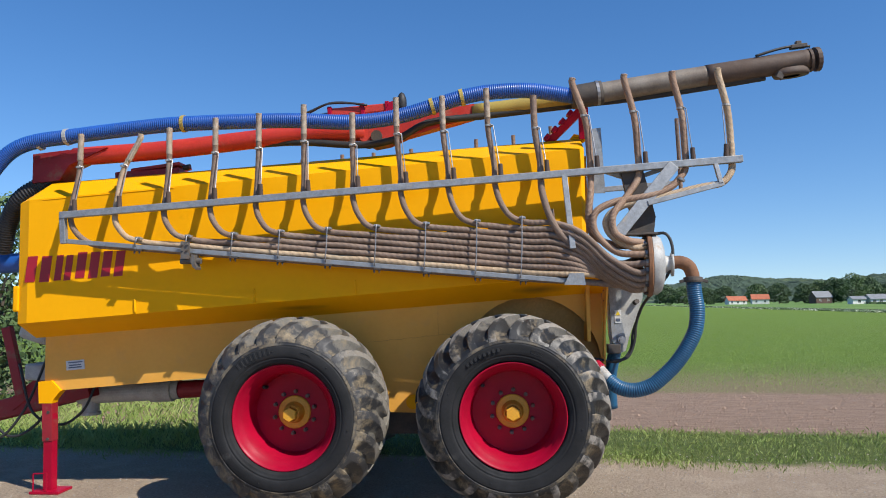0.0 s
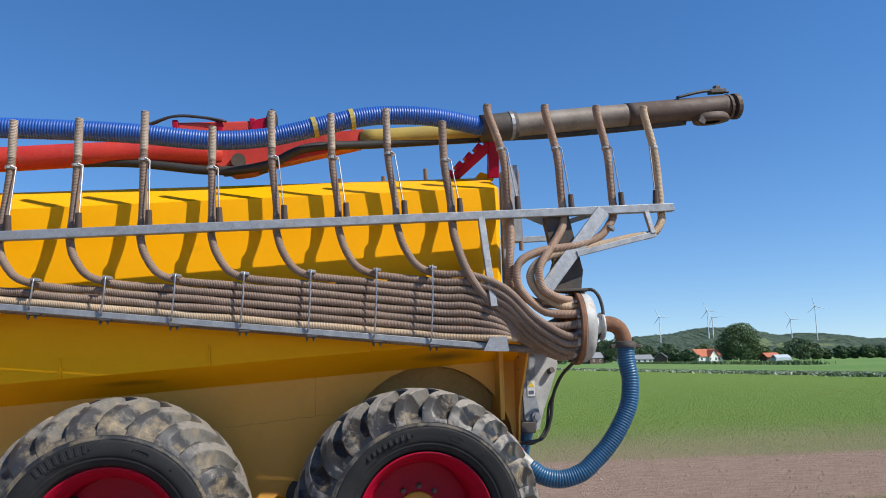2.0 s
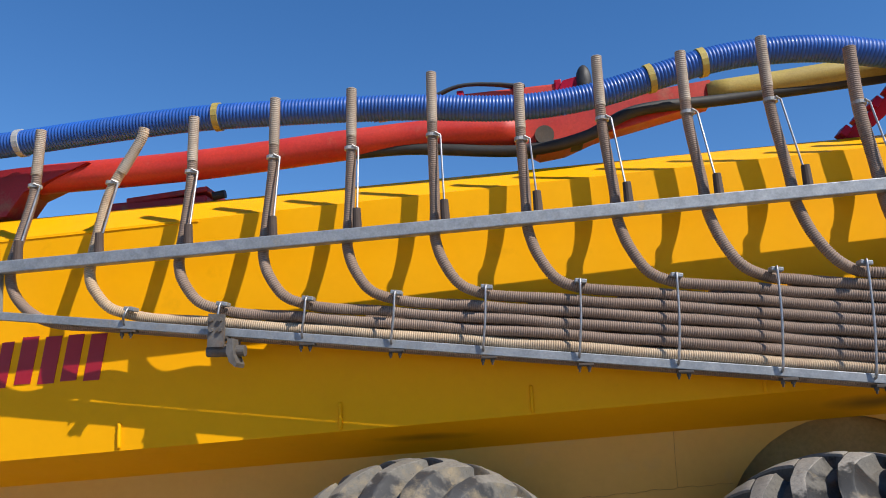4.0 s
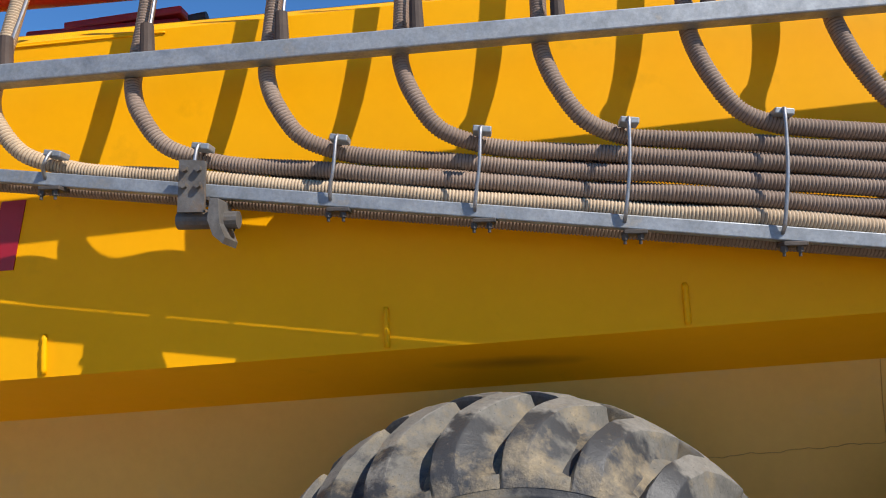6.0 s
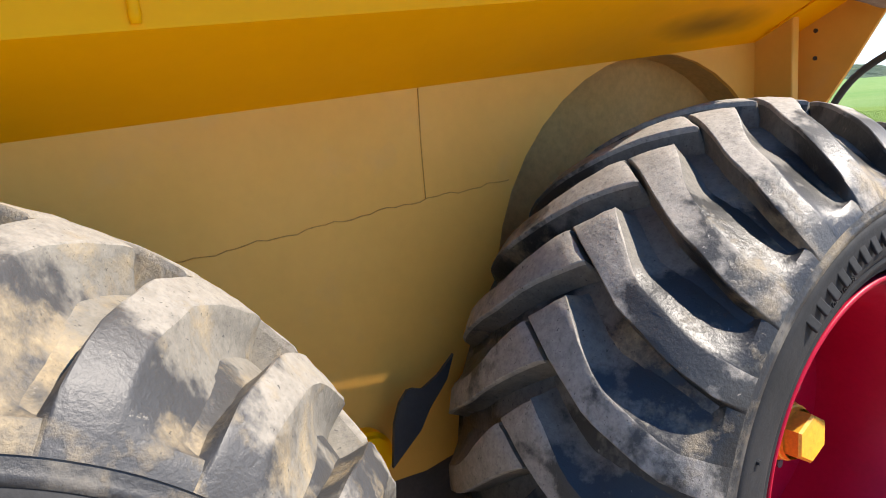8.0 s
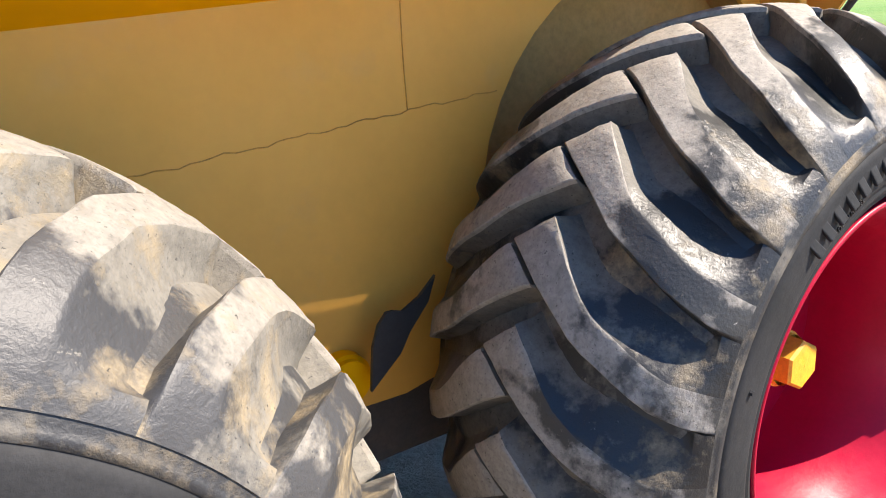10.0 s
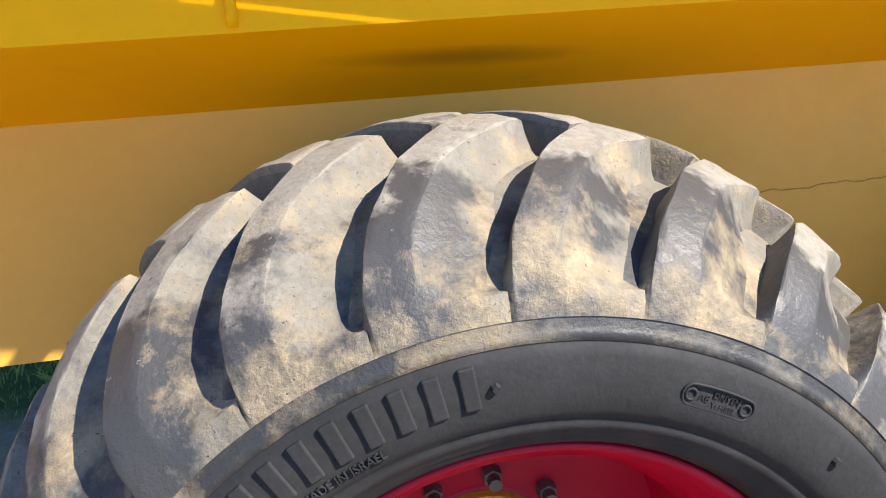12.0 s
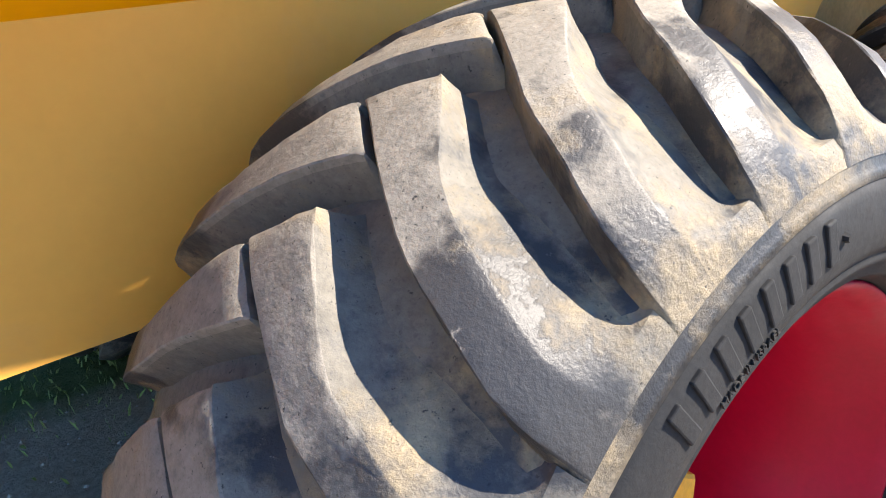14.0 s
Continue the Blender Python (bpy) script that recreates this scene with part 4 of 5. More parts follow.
def build_wheel(hub, turn, tread_mats, dip=0.006):
    """A wheel on its hub, tyre and rim round it; built round the y axis and then set in place."""
    hub_z = hub[2]
    v, f = lathe([(1.02, 0.02), (1.02, 0.285), (0.955, 0.285), (0.955, 0.125), (0.95, 0.11), (0.95, 0.02)], 48, (0, 0, 0))
    wheel = mesh_object("wheel", v, f, RED, None, False, None, "red steel wheel centre with a ring of nuts")
    # tyre: carcass, sidewalls and beads; the lugs stand on it
    side = [(0.629, 0.5210), (0.628, 0.512), (0.6235, 0.508), (0.619, 0.4985), (0.6205, 0.4975), (0.618, 0.4965), (0.612, 0.485), (0.606, 0.462), (0.6035, 0.445), (0.605, 0.428), (0.609, 0.419), (0.613, 0.415),
            (0.610, 0.411), (0.614, 0.402), (0.624, 0.390), (0.624, 0.385), (0.634, 0.377), (0.650, 0.369), (0.668, 0.363)]
    side = [(d + dip * min(1.0, max(0.0, (0.52 - r) / 0.07)), r) for d, r in side]
    near = [(d, r) for d, r in reversed(side)]
    half = near + CARCASS[1:]
    back = [far_half((0, d, r)) for d, r in reversed(half)]
    prof = half + [(q[1], q[2]) for q in back]
    verts, faces = lathe(prof, 192, (0, 0, 0))
    tread_rows = range(len(near) - 1, len(prof) - len(near))
    idx = [0 if k in tread_rows else 2 if min(prof[k][1], prof[k + 1][1]) > 0.498 else 1 for k in range(len(prof) - 1) for _ in range(192)]
    tyre = mesh_object("tyre", verts, faces, [tread_mats[0], SIDEWALL, SHOULDER], wheel, True, idx, "black farm tyre with angled lugs and dried mud")
    lug_data = []
    for sd in range(3):
        for flip in (False, True):
            v, f, i = lug_mesh(sd)
            if flip:
                v = [far_half(q) for q in v]
                f = [q[::-1] for q in f]
            me = bpy.data.meshes.new("lug")
            me.from_pydata(v, [], f)
            me.materials.append(tread_mats[0])
            me.materials.append(tread_mats[1])
            me.polygons.foreach_set("material_index", i)
            me.polygons.foreach_set("use_smooth", [True] * len(f))
            me.set_sharp_from_angle(angle=radians(33))
            lug_data.append(me)
    for k in range(48):
        ob = new("lug", lug_data[(k // 2) % 3 * 2 + k % 2])
        ob.parent = wheel
        ob.rotation_euler = (0, turn + (k // 2) * PITCH - (radians(5.1) if k % 2 else 0), 0)
    # raised marks on the sidewall: plain bars for the maker's name
    for k in range(8):
        a = radians(-41 + 4.2 * k)
        bm = bmesh.new()
        add_box(bm, (0.467 * math.sin(a), 0.6075 + dip * 0.76, 0.467 * math.cos(a)), (0.017, 0.007, 0.044), Matrix.Rotation(a, 3, "Y") @ Matrix.Rotation(-0.05 - dip * 13, 3, "X"), 0.002)
        part("raised_bar", bm, SIDEWALL, wheel)
    bm = bmesh.new()
    bm.from_mesh(text_mesh("MADE IN ISRAEL", 0.013, 0.0015))
    for vv in bm.verts:
        a = radians(-30) + vv.co.x / 0.432
        r = 0.430 + vv.co.y
        vv.co = (r * math.sin(a), 0.6030 + dip - vv.co.z, r * math.cos(a))
    part("raised_text", bm, SIDEWALL, wheel)
    ring = []
    for k in range(41):
        a = 2 * math.pi * k / 40
        along = 0.030 * max(-1.0, min(1.0, 3 * math.cos(a))) + 0.0125 * math.cos(a)
        b = radians(21.2) + along / 0.4575
        rr = 0.4575 + 0.0125 * math.sin(a)
        ring.append((rr * math.sin(b), 0.6048 + dip * 0.9 + (0.4575 - rr) * 0.06, rr * math.cos(b)))
    v, f = sweep(np.array(ring), np.full(len(ring), 0.0017), 6, False)
    mesh_object("badge_frame", v, f, SIDEWALL, wheel, True)
    for side_way in (-1, 1):
        b = radians(21.2) + side_way * 0.033 / 0.4575
        v, f = sweep(np.array([(0.4575 * math.sin(b) + 0.006 * math.sin(c), 0.6046 + dip * 0.9, 0.4575 * math.cos(b) + 0.006 * math.cos(c)) for c in np.linspace(0, 2 * math.pi, 17)]), np.full(17, 0.0016), 6, False)
        mesh_object("badge_ring", v, f, SIDEWALL, wheel, True)
    for body, rr, mid in (("A8", 0.4530, 19.0), ("DRIVEN", 0.4595, 22.2), ("WHEEL", 0.4485, 22.2)):
        bm = bmesh.new()
        bm.from_mesh(text_mesh(body, 0.0092 if body != "A8" else 0.0115, 0.0009))
        for vv in bm.verts:
            a = radians(mid) + vv.co.x / 0.455
            r = rr + vv.co.y
            vv.co = (r * math.sin(a), 0.6048 + dip * 0.9 - vv.co.z, r * math.cos(a))
        part("raised_text", bm, SIDEWALL, wheel)
    for a in (radians(-8.5), radians(42), radians(100), radians(200), radians(290)):
        bm = bmesh.new()
        add_rod(bm, (0.463 * math.sin(a), 0.6075 + dip, 0.463 * math.cos(a)), (0.463 * math.sin(a), 0.601 + dip * 0.8, 0.463 * math.cos(a)), 0.006, 6, 0.004)
        part("rubber_nub", bm, SIDEWALL, wheel)
    # rim: flange, stepped barrel and dish
    prof = [(0.685, 0.360), (0.660, 0.367), (0.655, 0.364), (0.657, 0.357), (0.668, 0.351), (0.675, 0.341), (0.712, 0.333), (0.718, 0.320), (0.75, 0.313), (0.76, 0.300), (0.90, 0.296), (0.955, 0.284)]
    v, f = lathe(prof, 128, (0, 0, 0))
    prof = [(1.85 - 0.66, 0.346), (1.85 - 0.634, 0.352), (1.85 - 0.632, 0.341), (1.85 - 0.70, 0.318), (1.02, 0.284)]
    v3, f3 = lathe(prof, 64, (0, 0, 0))
    o = len(v)
    rim = mesh_object("rim", v + v3, f + [tuple(q + o for q in ff) for ff in f3], RED, wheel, True, None, "glossy red steel rim")
    # hub and cap
    v, f = lathe([(0.957, 0.120), (0.940, 0.118), (0.935, 0.112), (0.932, 0.078), (0.90, 0.070), (0.862, 0.066), (0.845, 0.060), (0.845, 0.02)], 40, (0, 0, 0))
    mesh_object("hub", v, f, HUB_YELLOW, wheel, False, None, "chipped yellow hub flange")
    v, f = lathe([(0.862, 0.060), (0.838, 0.060), (0.836, 0.056), (0.826, 0.054)], 32, (0, 0, 0))
    hexa = lathe([(0.836, 0.054), (0.798, 0.053), (0.793, 0.047), (0.792, 0.001)], 6, (0, 0, 0))
    o = len(v)
    mesh_object("hub_cap", v + hexa[0], f + [tuple(q + o for q in ff) for ff in hexa[1]], HUB_YELLOW, wheel, False, None, "yellow hexagonal hub cap")
    for k in range(10):
        a = 2 * math.pi * (k + 0.09) / 10
        c = (0.150 * math.sin(a), 0.150 * math.cos(a))
        bm = bmesh.new()
        add_rod(bm, (c[0], 0.957, c[1]), (c[0], 0.934, c[1]), 0.0165, 6, 0.015)
        add_rod(bm, (c[0], 0.938, c[1]), (c[0], 0.916, c[1]), 0.0105, 8)
        part("wheel_nut", bm, HOOK_STEEL, wheel)
    bm = bmesh.new()
    add_rod(bm, (-0.205, 0.955, 0.18), (-0.21, 0.88, 0.185), 0.012, 10)
    part("valve", bm, BLACK_RUBBER, wheel)
    wheel.location = (hub[0], hub[1], hub_z)
    return wheel


wheels = [build_wheel((-0.028, 0.0, 0.677), radians(-32.4), (TREAD_MUD, TREAD_TOP)),
          build_wheel((1.552, 0.0, 0.68), radians(-29.3), (TREAD_REAR, TREAD_REAR_TOP), 0.024)]
for w in list(wheels):
    far = copy_thing(w, Matrix.Translation((w.location.x, 2 * MID, 0.68)) @ Matrix.Rotation(math.pi, 4, "Z"))
    on_tanker(far)
for w in wheels:
    on_tanker(w)
for x in (0.0, 1.552):
    bm = bmesh.new()
    add_rod(bm, (x, 0.99, 0.68), (x, 2 * MID - 0.99, 0.68), 0.075, 20)
    on_tanker(part("axle", bm, DARK_STEEL, None, "dark steel axle"))


# ---------------------------------------------------------------- hose rack on the side
def rack_y(z): return 0.87 + min(max((z - 2.05) * 0.28, 0.0), 0.115)
def bar_z(x): return 1.951 - 0.0957 * (x + 1.73)
def rail_z(x): return 2.145 + 0.0604 * (x + 1.77)
def layer_z(x, k): return bar_z(x) + 0.039 + 0.045 * k


def rail_place(x, dz=0.0):
    z = rail_z(x) + dz
    return (x, rack_y(z) - 0.045, z)


bm = bmesh.new()
add_beam(bm, rail_place(-1.78), rail_place(3.215), 0.05, 0.05, (0, 1, 0), 0.004)
rack = on_tanker(part("hose_rack", bm, GALV, None, "galvanised steel rail that carries the hoses"))


def rack_piece(name, bm, mat=None, label=""):
    ob = part(name, bm, mat or GALV, None, label)
    ob.parent = rack
    return ob


bm = bmesh.new()
add_beam(bm, (-1.735, 0.872, bar_z(-1.735)), (2.0, 0.872, bar_z(2.0)), 0.032, 0.034, (0, 1, 0), 0.003)
rack_piece("lower_bar", bm, None, "galvanised lower bar under the hose bundle")
bm = bmesh.new()
add_beam(bm, (-1.755, 0.862, bar_z(-1.75) - 0.02), (-1.765, 0.855, rail_z(-1.76)), 0.045, 0.04, (0, 1, 0), 0.003)
rack_piece("end_post", bm)
bm = bmesh.new()
add_plate(bm, [(1.93, 0.83, bar_z(1.95) - 0.03), (2.08, 0.83, bar_z(2.05) - 0.025), (2.07, 0.83, bar_z(2.05) + 0.06), (1.97, 0.83, bar_z(1.95) + 0.05)], 0.01, 1)
rack_piece("end_gusset", bm)
for a, b, w, h in (((1.955, 0.905, 2.36), (1.995, 0.82, 1.82), 0.03, 0.04), ((2.73, 0.90, 2.41), (2.30, 0.84, 1.90), 0.02, 0.085),
                   ((3.02, 0.925, 2.43), (3.05, 0.90, 2.27), 0.03, 0.03), ((2.53, 0.87, 2.135), (3.07, 0.91, 2.27), 0.035, 0.035),
                   ((2.20, 0.93, 2.40), (2.45, 1.02, 2.33), 0.03, 0.035), ((2.45, 1.02, 2.33), (2.75, 0.95, 2.42), 0.03, 0.03)):
    bm = bmesh.new()
    add_beam(bm, a, b, w, h, (0, 1, 0), 0.003)
    rack_piece("brace", bm, None)
# dark hinge behind the diagonal
bm = bmesh.new()
add_plate(bm, [(2.36, 0.95, 2.40), (2.52, 0.95, 2.40), (2.60, 0.95, 2.05), (2.58, 0.95, 1.90), (2.36, 0.95, 1.92), (2.42, 0.95, 2.10)], 0.05, 1)
add_beam(bm, (2.30, 0.93, 1.915), (2.60, 0.93, 1.925), 0.10, 0.015)
rack_piece("hinge_bracket", bm, DARK_STEEL, "dark steel hinge bracket")

CLAMP_X = [-1.19, -0.81, -0.465, -0.115, 0.236, 0.594, 0.953, 1.319, 1.64]


def clamp(x, k):
    """A bent rod over the stack of hoses, with its nuts under the bar and a pale pad on top."""
    top = layer_z(x, k) + 0.027
    path = smooth_path([(x - 0.012, 0.858, bar_z(x) + 0.0), (x - 0.010, 0.842, bar_z(x) + 0.025), (x, 0.832 if k else 0.83, (bar_z(x) + top) / 2), (x + 0.004, 0.838, top - 0.01),
                        (x + 0.006, 0.855, top + 0.004), (x + 0.006, 0.90, top), (x + 0.004, 0.915, top - 0.03)], 0.012)
    v, f = sweep(path, np.full(len(path), 0.0048), 8)
    ob = mesh_object("hose_clamp", v, f, STEEL, rack, True, None, "bent steel rod clamp")
    bm = bmesh.new()
    add_box(bm, (x + 0.008, 0.868, top - 0.002), (0.045, 0.045, 0.016), Matrix.Rotation(0.12, 3, "Y"), 0.003)
    part("clamp_pad", bm, GALV, rack, "pale worn clamp pad")
    bm = bmesh.new()
    add_box(bm, (x + 0.01, 0.862, bar_z(x) - 0.026), (0.055, 0.05, 0.01), None, 0.002)
    for s in (-0.014, 0.022):
        add_rod(bm, (x + s, 0.850, bar_z(x) - 0.03), (x + s, 0.850, bar_z(x) - 0.044), 0.008, 6)
        add_rod(bm, (x + s, 0.850, bar_z(x) - 0.04), (x + s, 0.850, bar_z(x) - 0.054), 0.004, 8)
    part("clamp_nut", bm, DARK_STEEL, rack)


for i, x in enumerate(CLAMP_X):
    clamp(x, i)

DISC = Vector((2.60, 0.98, 1.70))


def outlet(deg):
    a = radians(deg)
    return (2.525, DISC.y - 0.165 * math.sin(a), DISC.z + 0.165 * math.cos(a))


def upright(x, z_tip, lean, bend=0.0):
    """The free end of a hose above the rail, from its tip down to the rail."""
    zr = rail_z(x)
    return [(x - lean + bend, rack_y(z_tip), z_tip), (x - lean + bend * 0.8, rack_y(z_tip), z_tip - 0.05), (x - lean * (0.2 if bend else 0.8 if lean <= 0.05 else 0.22), rack_y(zr + 0.3), zr + (z_tip - zr) * 0.55),
            (x, rack_y(zr + 0.12), zr + 0.12), (x, rack_y(zr), zr)]


def pale_tip(x, lean, z_tip, bend=0.0):
    """The bleached, smooth end of a hose."""
    top = (x - lean + bend, rack_y(z_tip), z_tip + 0.002)
    a = upright(x, z_tip, lean, bend)
    mid = (a[1][0] * 0.35 + a[2][0] * 0.65, a[2][1], a[1][2] * 0.35 + a[2][2] * 0.65)
    ribbed_hose("hose_tip", [top, a[1], mid], 0.0226, HP, TIP, rack, 12, 0.07, "bleached pale hose end")
    plain_tube("hose_mouth", [(top[0], top[1], top[2] - 0.004), (top[0], top[1], top[2] + 0.001)], 0.0165, GRIP, rack, 12, 0.004)


def sleeve(x, lean, z_tip, side=1, bend=0.0):
    """Ring round the hose, thin rod down to the rail, and the rubber grip at its foot."""
    zr = rail_z(x)
    zc = zr + (z_tip - zr) * 0.60
    pale_tip(x, lean, z_tip, bend)
    xc = x - lean * (0.26 if bend else 0.75 if lean <= 0.05 else 0.30)
    c = ring_clamp("hose_ring", (xc, rack_y(zc), zc), (0.05, 0, 1), 0.029, GREY_STEEL, rack, 0.014, "steel ring round the hose")
    bm = bmesh.new()
    add_rod(bm, (xc + side * 0.034, rack_y(zc) - 0.018, zc - 0.005), (x + side * 0.045, rack_y(zr) - 0.03, zr + 0.06), 0.0042, 8)
    add_rod(bm, (xc + side * 0.034, rack_y(zc) - 0.018, zc - 0.004), (xc + side * 0.01, rack_y(zc) - 0.03, zc + 0.006), 0.0042, 8)
    part("stay_rod", bm, STEEL, rack, "thin bright steel stay rod")
    bm = bmesh.new()
    add_rod(bm, (x + side * 0.043, rack_y(zr) - 0.03, zr + 0.115), (x + side * 0.047, rack_y(zr) - 0.03, zr + 0.025), 0.0165, 12, 0.0195)
    part("grip", bm, GRIP, rack, "brown rubber grip")


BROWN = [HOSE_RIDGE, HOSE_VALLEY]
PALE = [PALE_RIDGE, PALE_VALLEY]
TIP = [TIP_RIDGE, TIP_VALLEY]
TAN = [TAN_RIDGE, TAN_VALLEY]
HP = 0.0086


def fan(k, start_x, deg):
    """From the stack to the distributor."""
    o = outlet(deg)
    z = layer_z(1.70, k)
    front = 0.86 - 0.05 * max(0.0, math.sin(radians(deg)))
    return [(1.72, 0.895, z - 0.004), (1.88, 0.87, z - 0.014), (2.06, front, z * 0.80 + o[2] * 0.20 - 0.022), (2.24, front * 0.5 + o[1] * 0.5, z * 0.36 + o[2] * 0.64 - 0.03), (2.42, o[1], o[2] - 0.006), o]


def stacked(k, x_rail, z_tip, lean, x_clamp, deg, mats, bend=0.0):
    p = upright(x_rail, z_tip, lean, bend)
    zr = rail_z(x_rail)
    lz = layer_z(x_clamp, k)
    drop = zr - lz
    p += [(x_rail + 0.008, rack_y(zr - 0.06), zr - 0.06), (x_rail + 0.038, rack_y(zr - drop * 0.52) + 0.003, zr - drop * 0.52), (x_rail + 0.10, 0.890, lz + drop * 0.16), (x_clamp, 0.917 - 0.028 * (ease(0.22, 0.42, x_clamp) - ease(1.22, 1.32, x_clamp)), lz + 0.006)]
    x = x_clamp + 0.10
    while x < 1.62:
        p.append((x, 0.917 - 0.028 * (ease(0.22, 0.42, x) - ease(1.22, 1.32, x)) + 0.003 * math.sin(x * 9 + k), layer_z(x, k) + 0.0025 * math.sin(x * 13 + 2 * k)))
        x += 0.177
    p += fan(k, x, deg)
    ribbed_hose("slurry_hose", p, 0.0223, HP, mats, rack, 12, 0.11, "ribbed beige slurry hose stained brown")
    sleeve(x_rail, lean, z_tip, 1, bend)


# tip, rail and clamp of each hose that joins the stack
stacked(0, -1.385, 2.77, -0.09, -1.19, 262, PALE, 0.06)
stacked(1, -1.01, 2.81, 0.0, -0.81, 240, BROWN)
stacked(2, -0.66, 2.875, -0.01, -0.465, 220, BROWN)
stacked(3, -0.315, 2.90, 0.0, -0.115, 200, BROWN)
stacked(4, 0.04, 2.955, 0.01, 0.236, 180, BROWN)
stacked(5, 0.41, 2.88, 0.01, 0.594, 160, BROWN)
stacked(6, 0.765, 2.985, 0.035, 0.953, 140, BROWN)
stacked(7, 1.115, 2.985, 0.04, 1.319, 122, BROWN)
stacked(8, 1.455, 3.03, 0.05, 1.64, 105, BROWN)
# second row, added behind the first to darken the gaps in the stack
for k, x0 in ((3, 0.05), (4, 0.40), (5, 0.75), (6, 1.10), (7, 1.40)):
    p = [(x, 0.955, layer_z(x, k) - 0.02 + 0.003 * math.sin(x * 11 + k)) for x in np.arange(x0, 1.75, 0.17)]
    p += [(q[0], q[1] + 0.05, q[2]) for q in fan(k, x0, 200 - 12 * k)[1:]]
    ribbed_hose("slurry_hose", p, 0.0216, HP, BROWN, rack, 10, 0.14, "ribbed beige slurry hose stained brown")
# first hose: runs behind and below the bar
p = upright(-1.73, 2.785, -0.02)
p += [(-1.70, 0.885, 2.05), (-1.62, 0.885, 1.965), (-1.50, 0.89, 1.915)]
p += [(x, 0.925, bar_z(x) - 0.010) for x in np.arange(-1.3, 1.9, 0.2)]
p += [(2.1, 0.93, 1.585), (2.35, 1.0, 1.56), outlet(200)]
ribbed_hose("slurry_hose", p, 0.0215, HP, BROWN, rack, 12, 0.13, "ribbed beige slurry hose stained brown")
sleeve(-1.73, -0.02, 2.785)
# unseen hoses added behind the stack to shade the flank under the bar
for y, back, up in ((0.955, -0.85, 0.018), (0.998, -0.75, 0.018), (0.955, -0.65, 0.065), (0.998, -0.60, 0.065), (0.998, -0.25, 0.11)):
    p = [(x, y, bar_z(x) + up) for x in np.arange(back, 1.9, 0.2)] + [(2.1, y, 1.59), (2.35, y + 0.03, 1.60), outlet(280 + 600 * (1 - y) - 200 * up)]
    ribbed_hose("slurry_hose", p, 0.0215, HP, BROWN, rack, 10, 0.13, "ribbed beige slurry hose stained brown")
# hoses of the rear end, looping down to the distributor
LOOPS = [
    (1.79, 2.965, 0.04, 85, [(1.80, 2.22), (1.86, 2.02), (1.97, 1.87), (2.16, 1.745), (2.38, 1.705)], BROWN, -0.02),
    (2.15, 3.085, 0.11, 25, [(2.14, 2.23), (2.12, 2.05), (2.15, 1.93), (2.26, 1.86), (2.40, 1.84)], TAN, 0.06),
    (2.495, 3.10, 0.08, 12, [(2.475, 2.31), (2.38, 2.18), (2.28, 2.05), (2.29, 1.93), (2.38, 1.87)], TAN, -0.055),
    (2.83, 3.11, 0.07, 62, [(2.80, 2.35), (2.70, 2.25), (2.54, 2.19), (2.30, 2.15), (2.16, 2.07), (2.16, 1.93), (2.29, 1.80), (2.42, 1.775)], TAN, -0.03),
    (3.155, 3.12, 0.07, 38, [(3.14, 2.36), (3.06, 2.275), (2.90, 2.245), (2.60, 2.175), (2.35, 2.12), (2.235, 2.01), (2.29, 1.89), (2.42, 1.825)], PALE, -0.01),
]
for x, zt, lean, deg, pts, mats, fwd in LOOPS:
    p = upright(x, zt, lean) + [(a, rack_y(b) + fwd * min(1.0, i / 2), b) for i, (a, b) in enumerate(pts)] + [outlet(deg)]
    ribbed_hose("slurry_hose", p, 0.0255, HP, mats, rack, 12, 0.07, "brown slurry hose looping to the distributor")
    sleeve(x, lean, zt, 1 if x < 3 else -1)
ribbed_hose("slurry_hose", [(1.86, 0.99, 2.12), (1.88, 0.98, 2.0), (1.95, 0.96, 1.88), (2.10, 0.95, 1.78), (2.35, 1.0, 1.72), outlet(300)], 0.0215, HP, BROWN, rack, 12, 0.13)
for a, b in (((3.00, 0.925, 2.262), (1, 0, 0.2)), ((2.78, 0.915, 2.305), (-0.5, 0, -0.8))):
    ring_clamp("hose_ring", a, b, 0.027, GALV, rack, 0.016)
# mounting hook under the bar
bm = bmesh.new()
add_plate(bm, [(-0.84, 0.815, 1.93), (-0.775, 0.815, 1.925), (-0.775, 0.815, 1.80), (-0.84, 0.815, 1.80)], 0.012, 1)
for dx in (-0.825, -0.79):
    for dz in (1.905, 1.865):
        add_rod(bm, (dx, 0.815, dz), (dx, 0.803, dz), 0.009, 6)
add_rod(bm, (-0.85, 0.85, 1.785), (-0.70, 0.85, 1.785), 0.022, 14)
add_plate(bm, [(-0.755, 0.80, 1.83), (-0.735, 0.80, 1.83), (-0.73, 0.80, 1.77), (-0.715, 0.80, 1.735), (-0.72, 0.80, 1.72), (-0.745, 0.80, 1.74), (-0.76, 0.80, 1.78)], 0.09, 1)
add_rod(bm, (-0.80, 0.84, 1.80), (-0.80, 1.06, 1.80), 0.02, 10)
rack_piece("lock_hook", bm, HOOK_STEEL, "worn grey locking hook and pin")
# ---------------------------------------------------------------- distributor head
def tilted(v, turn=Matrix.Rotation(radians(-6), 3, "Z")):
    return [tuple(DISC + turn @ (Vector(q) - DISC)) for q in v]


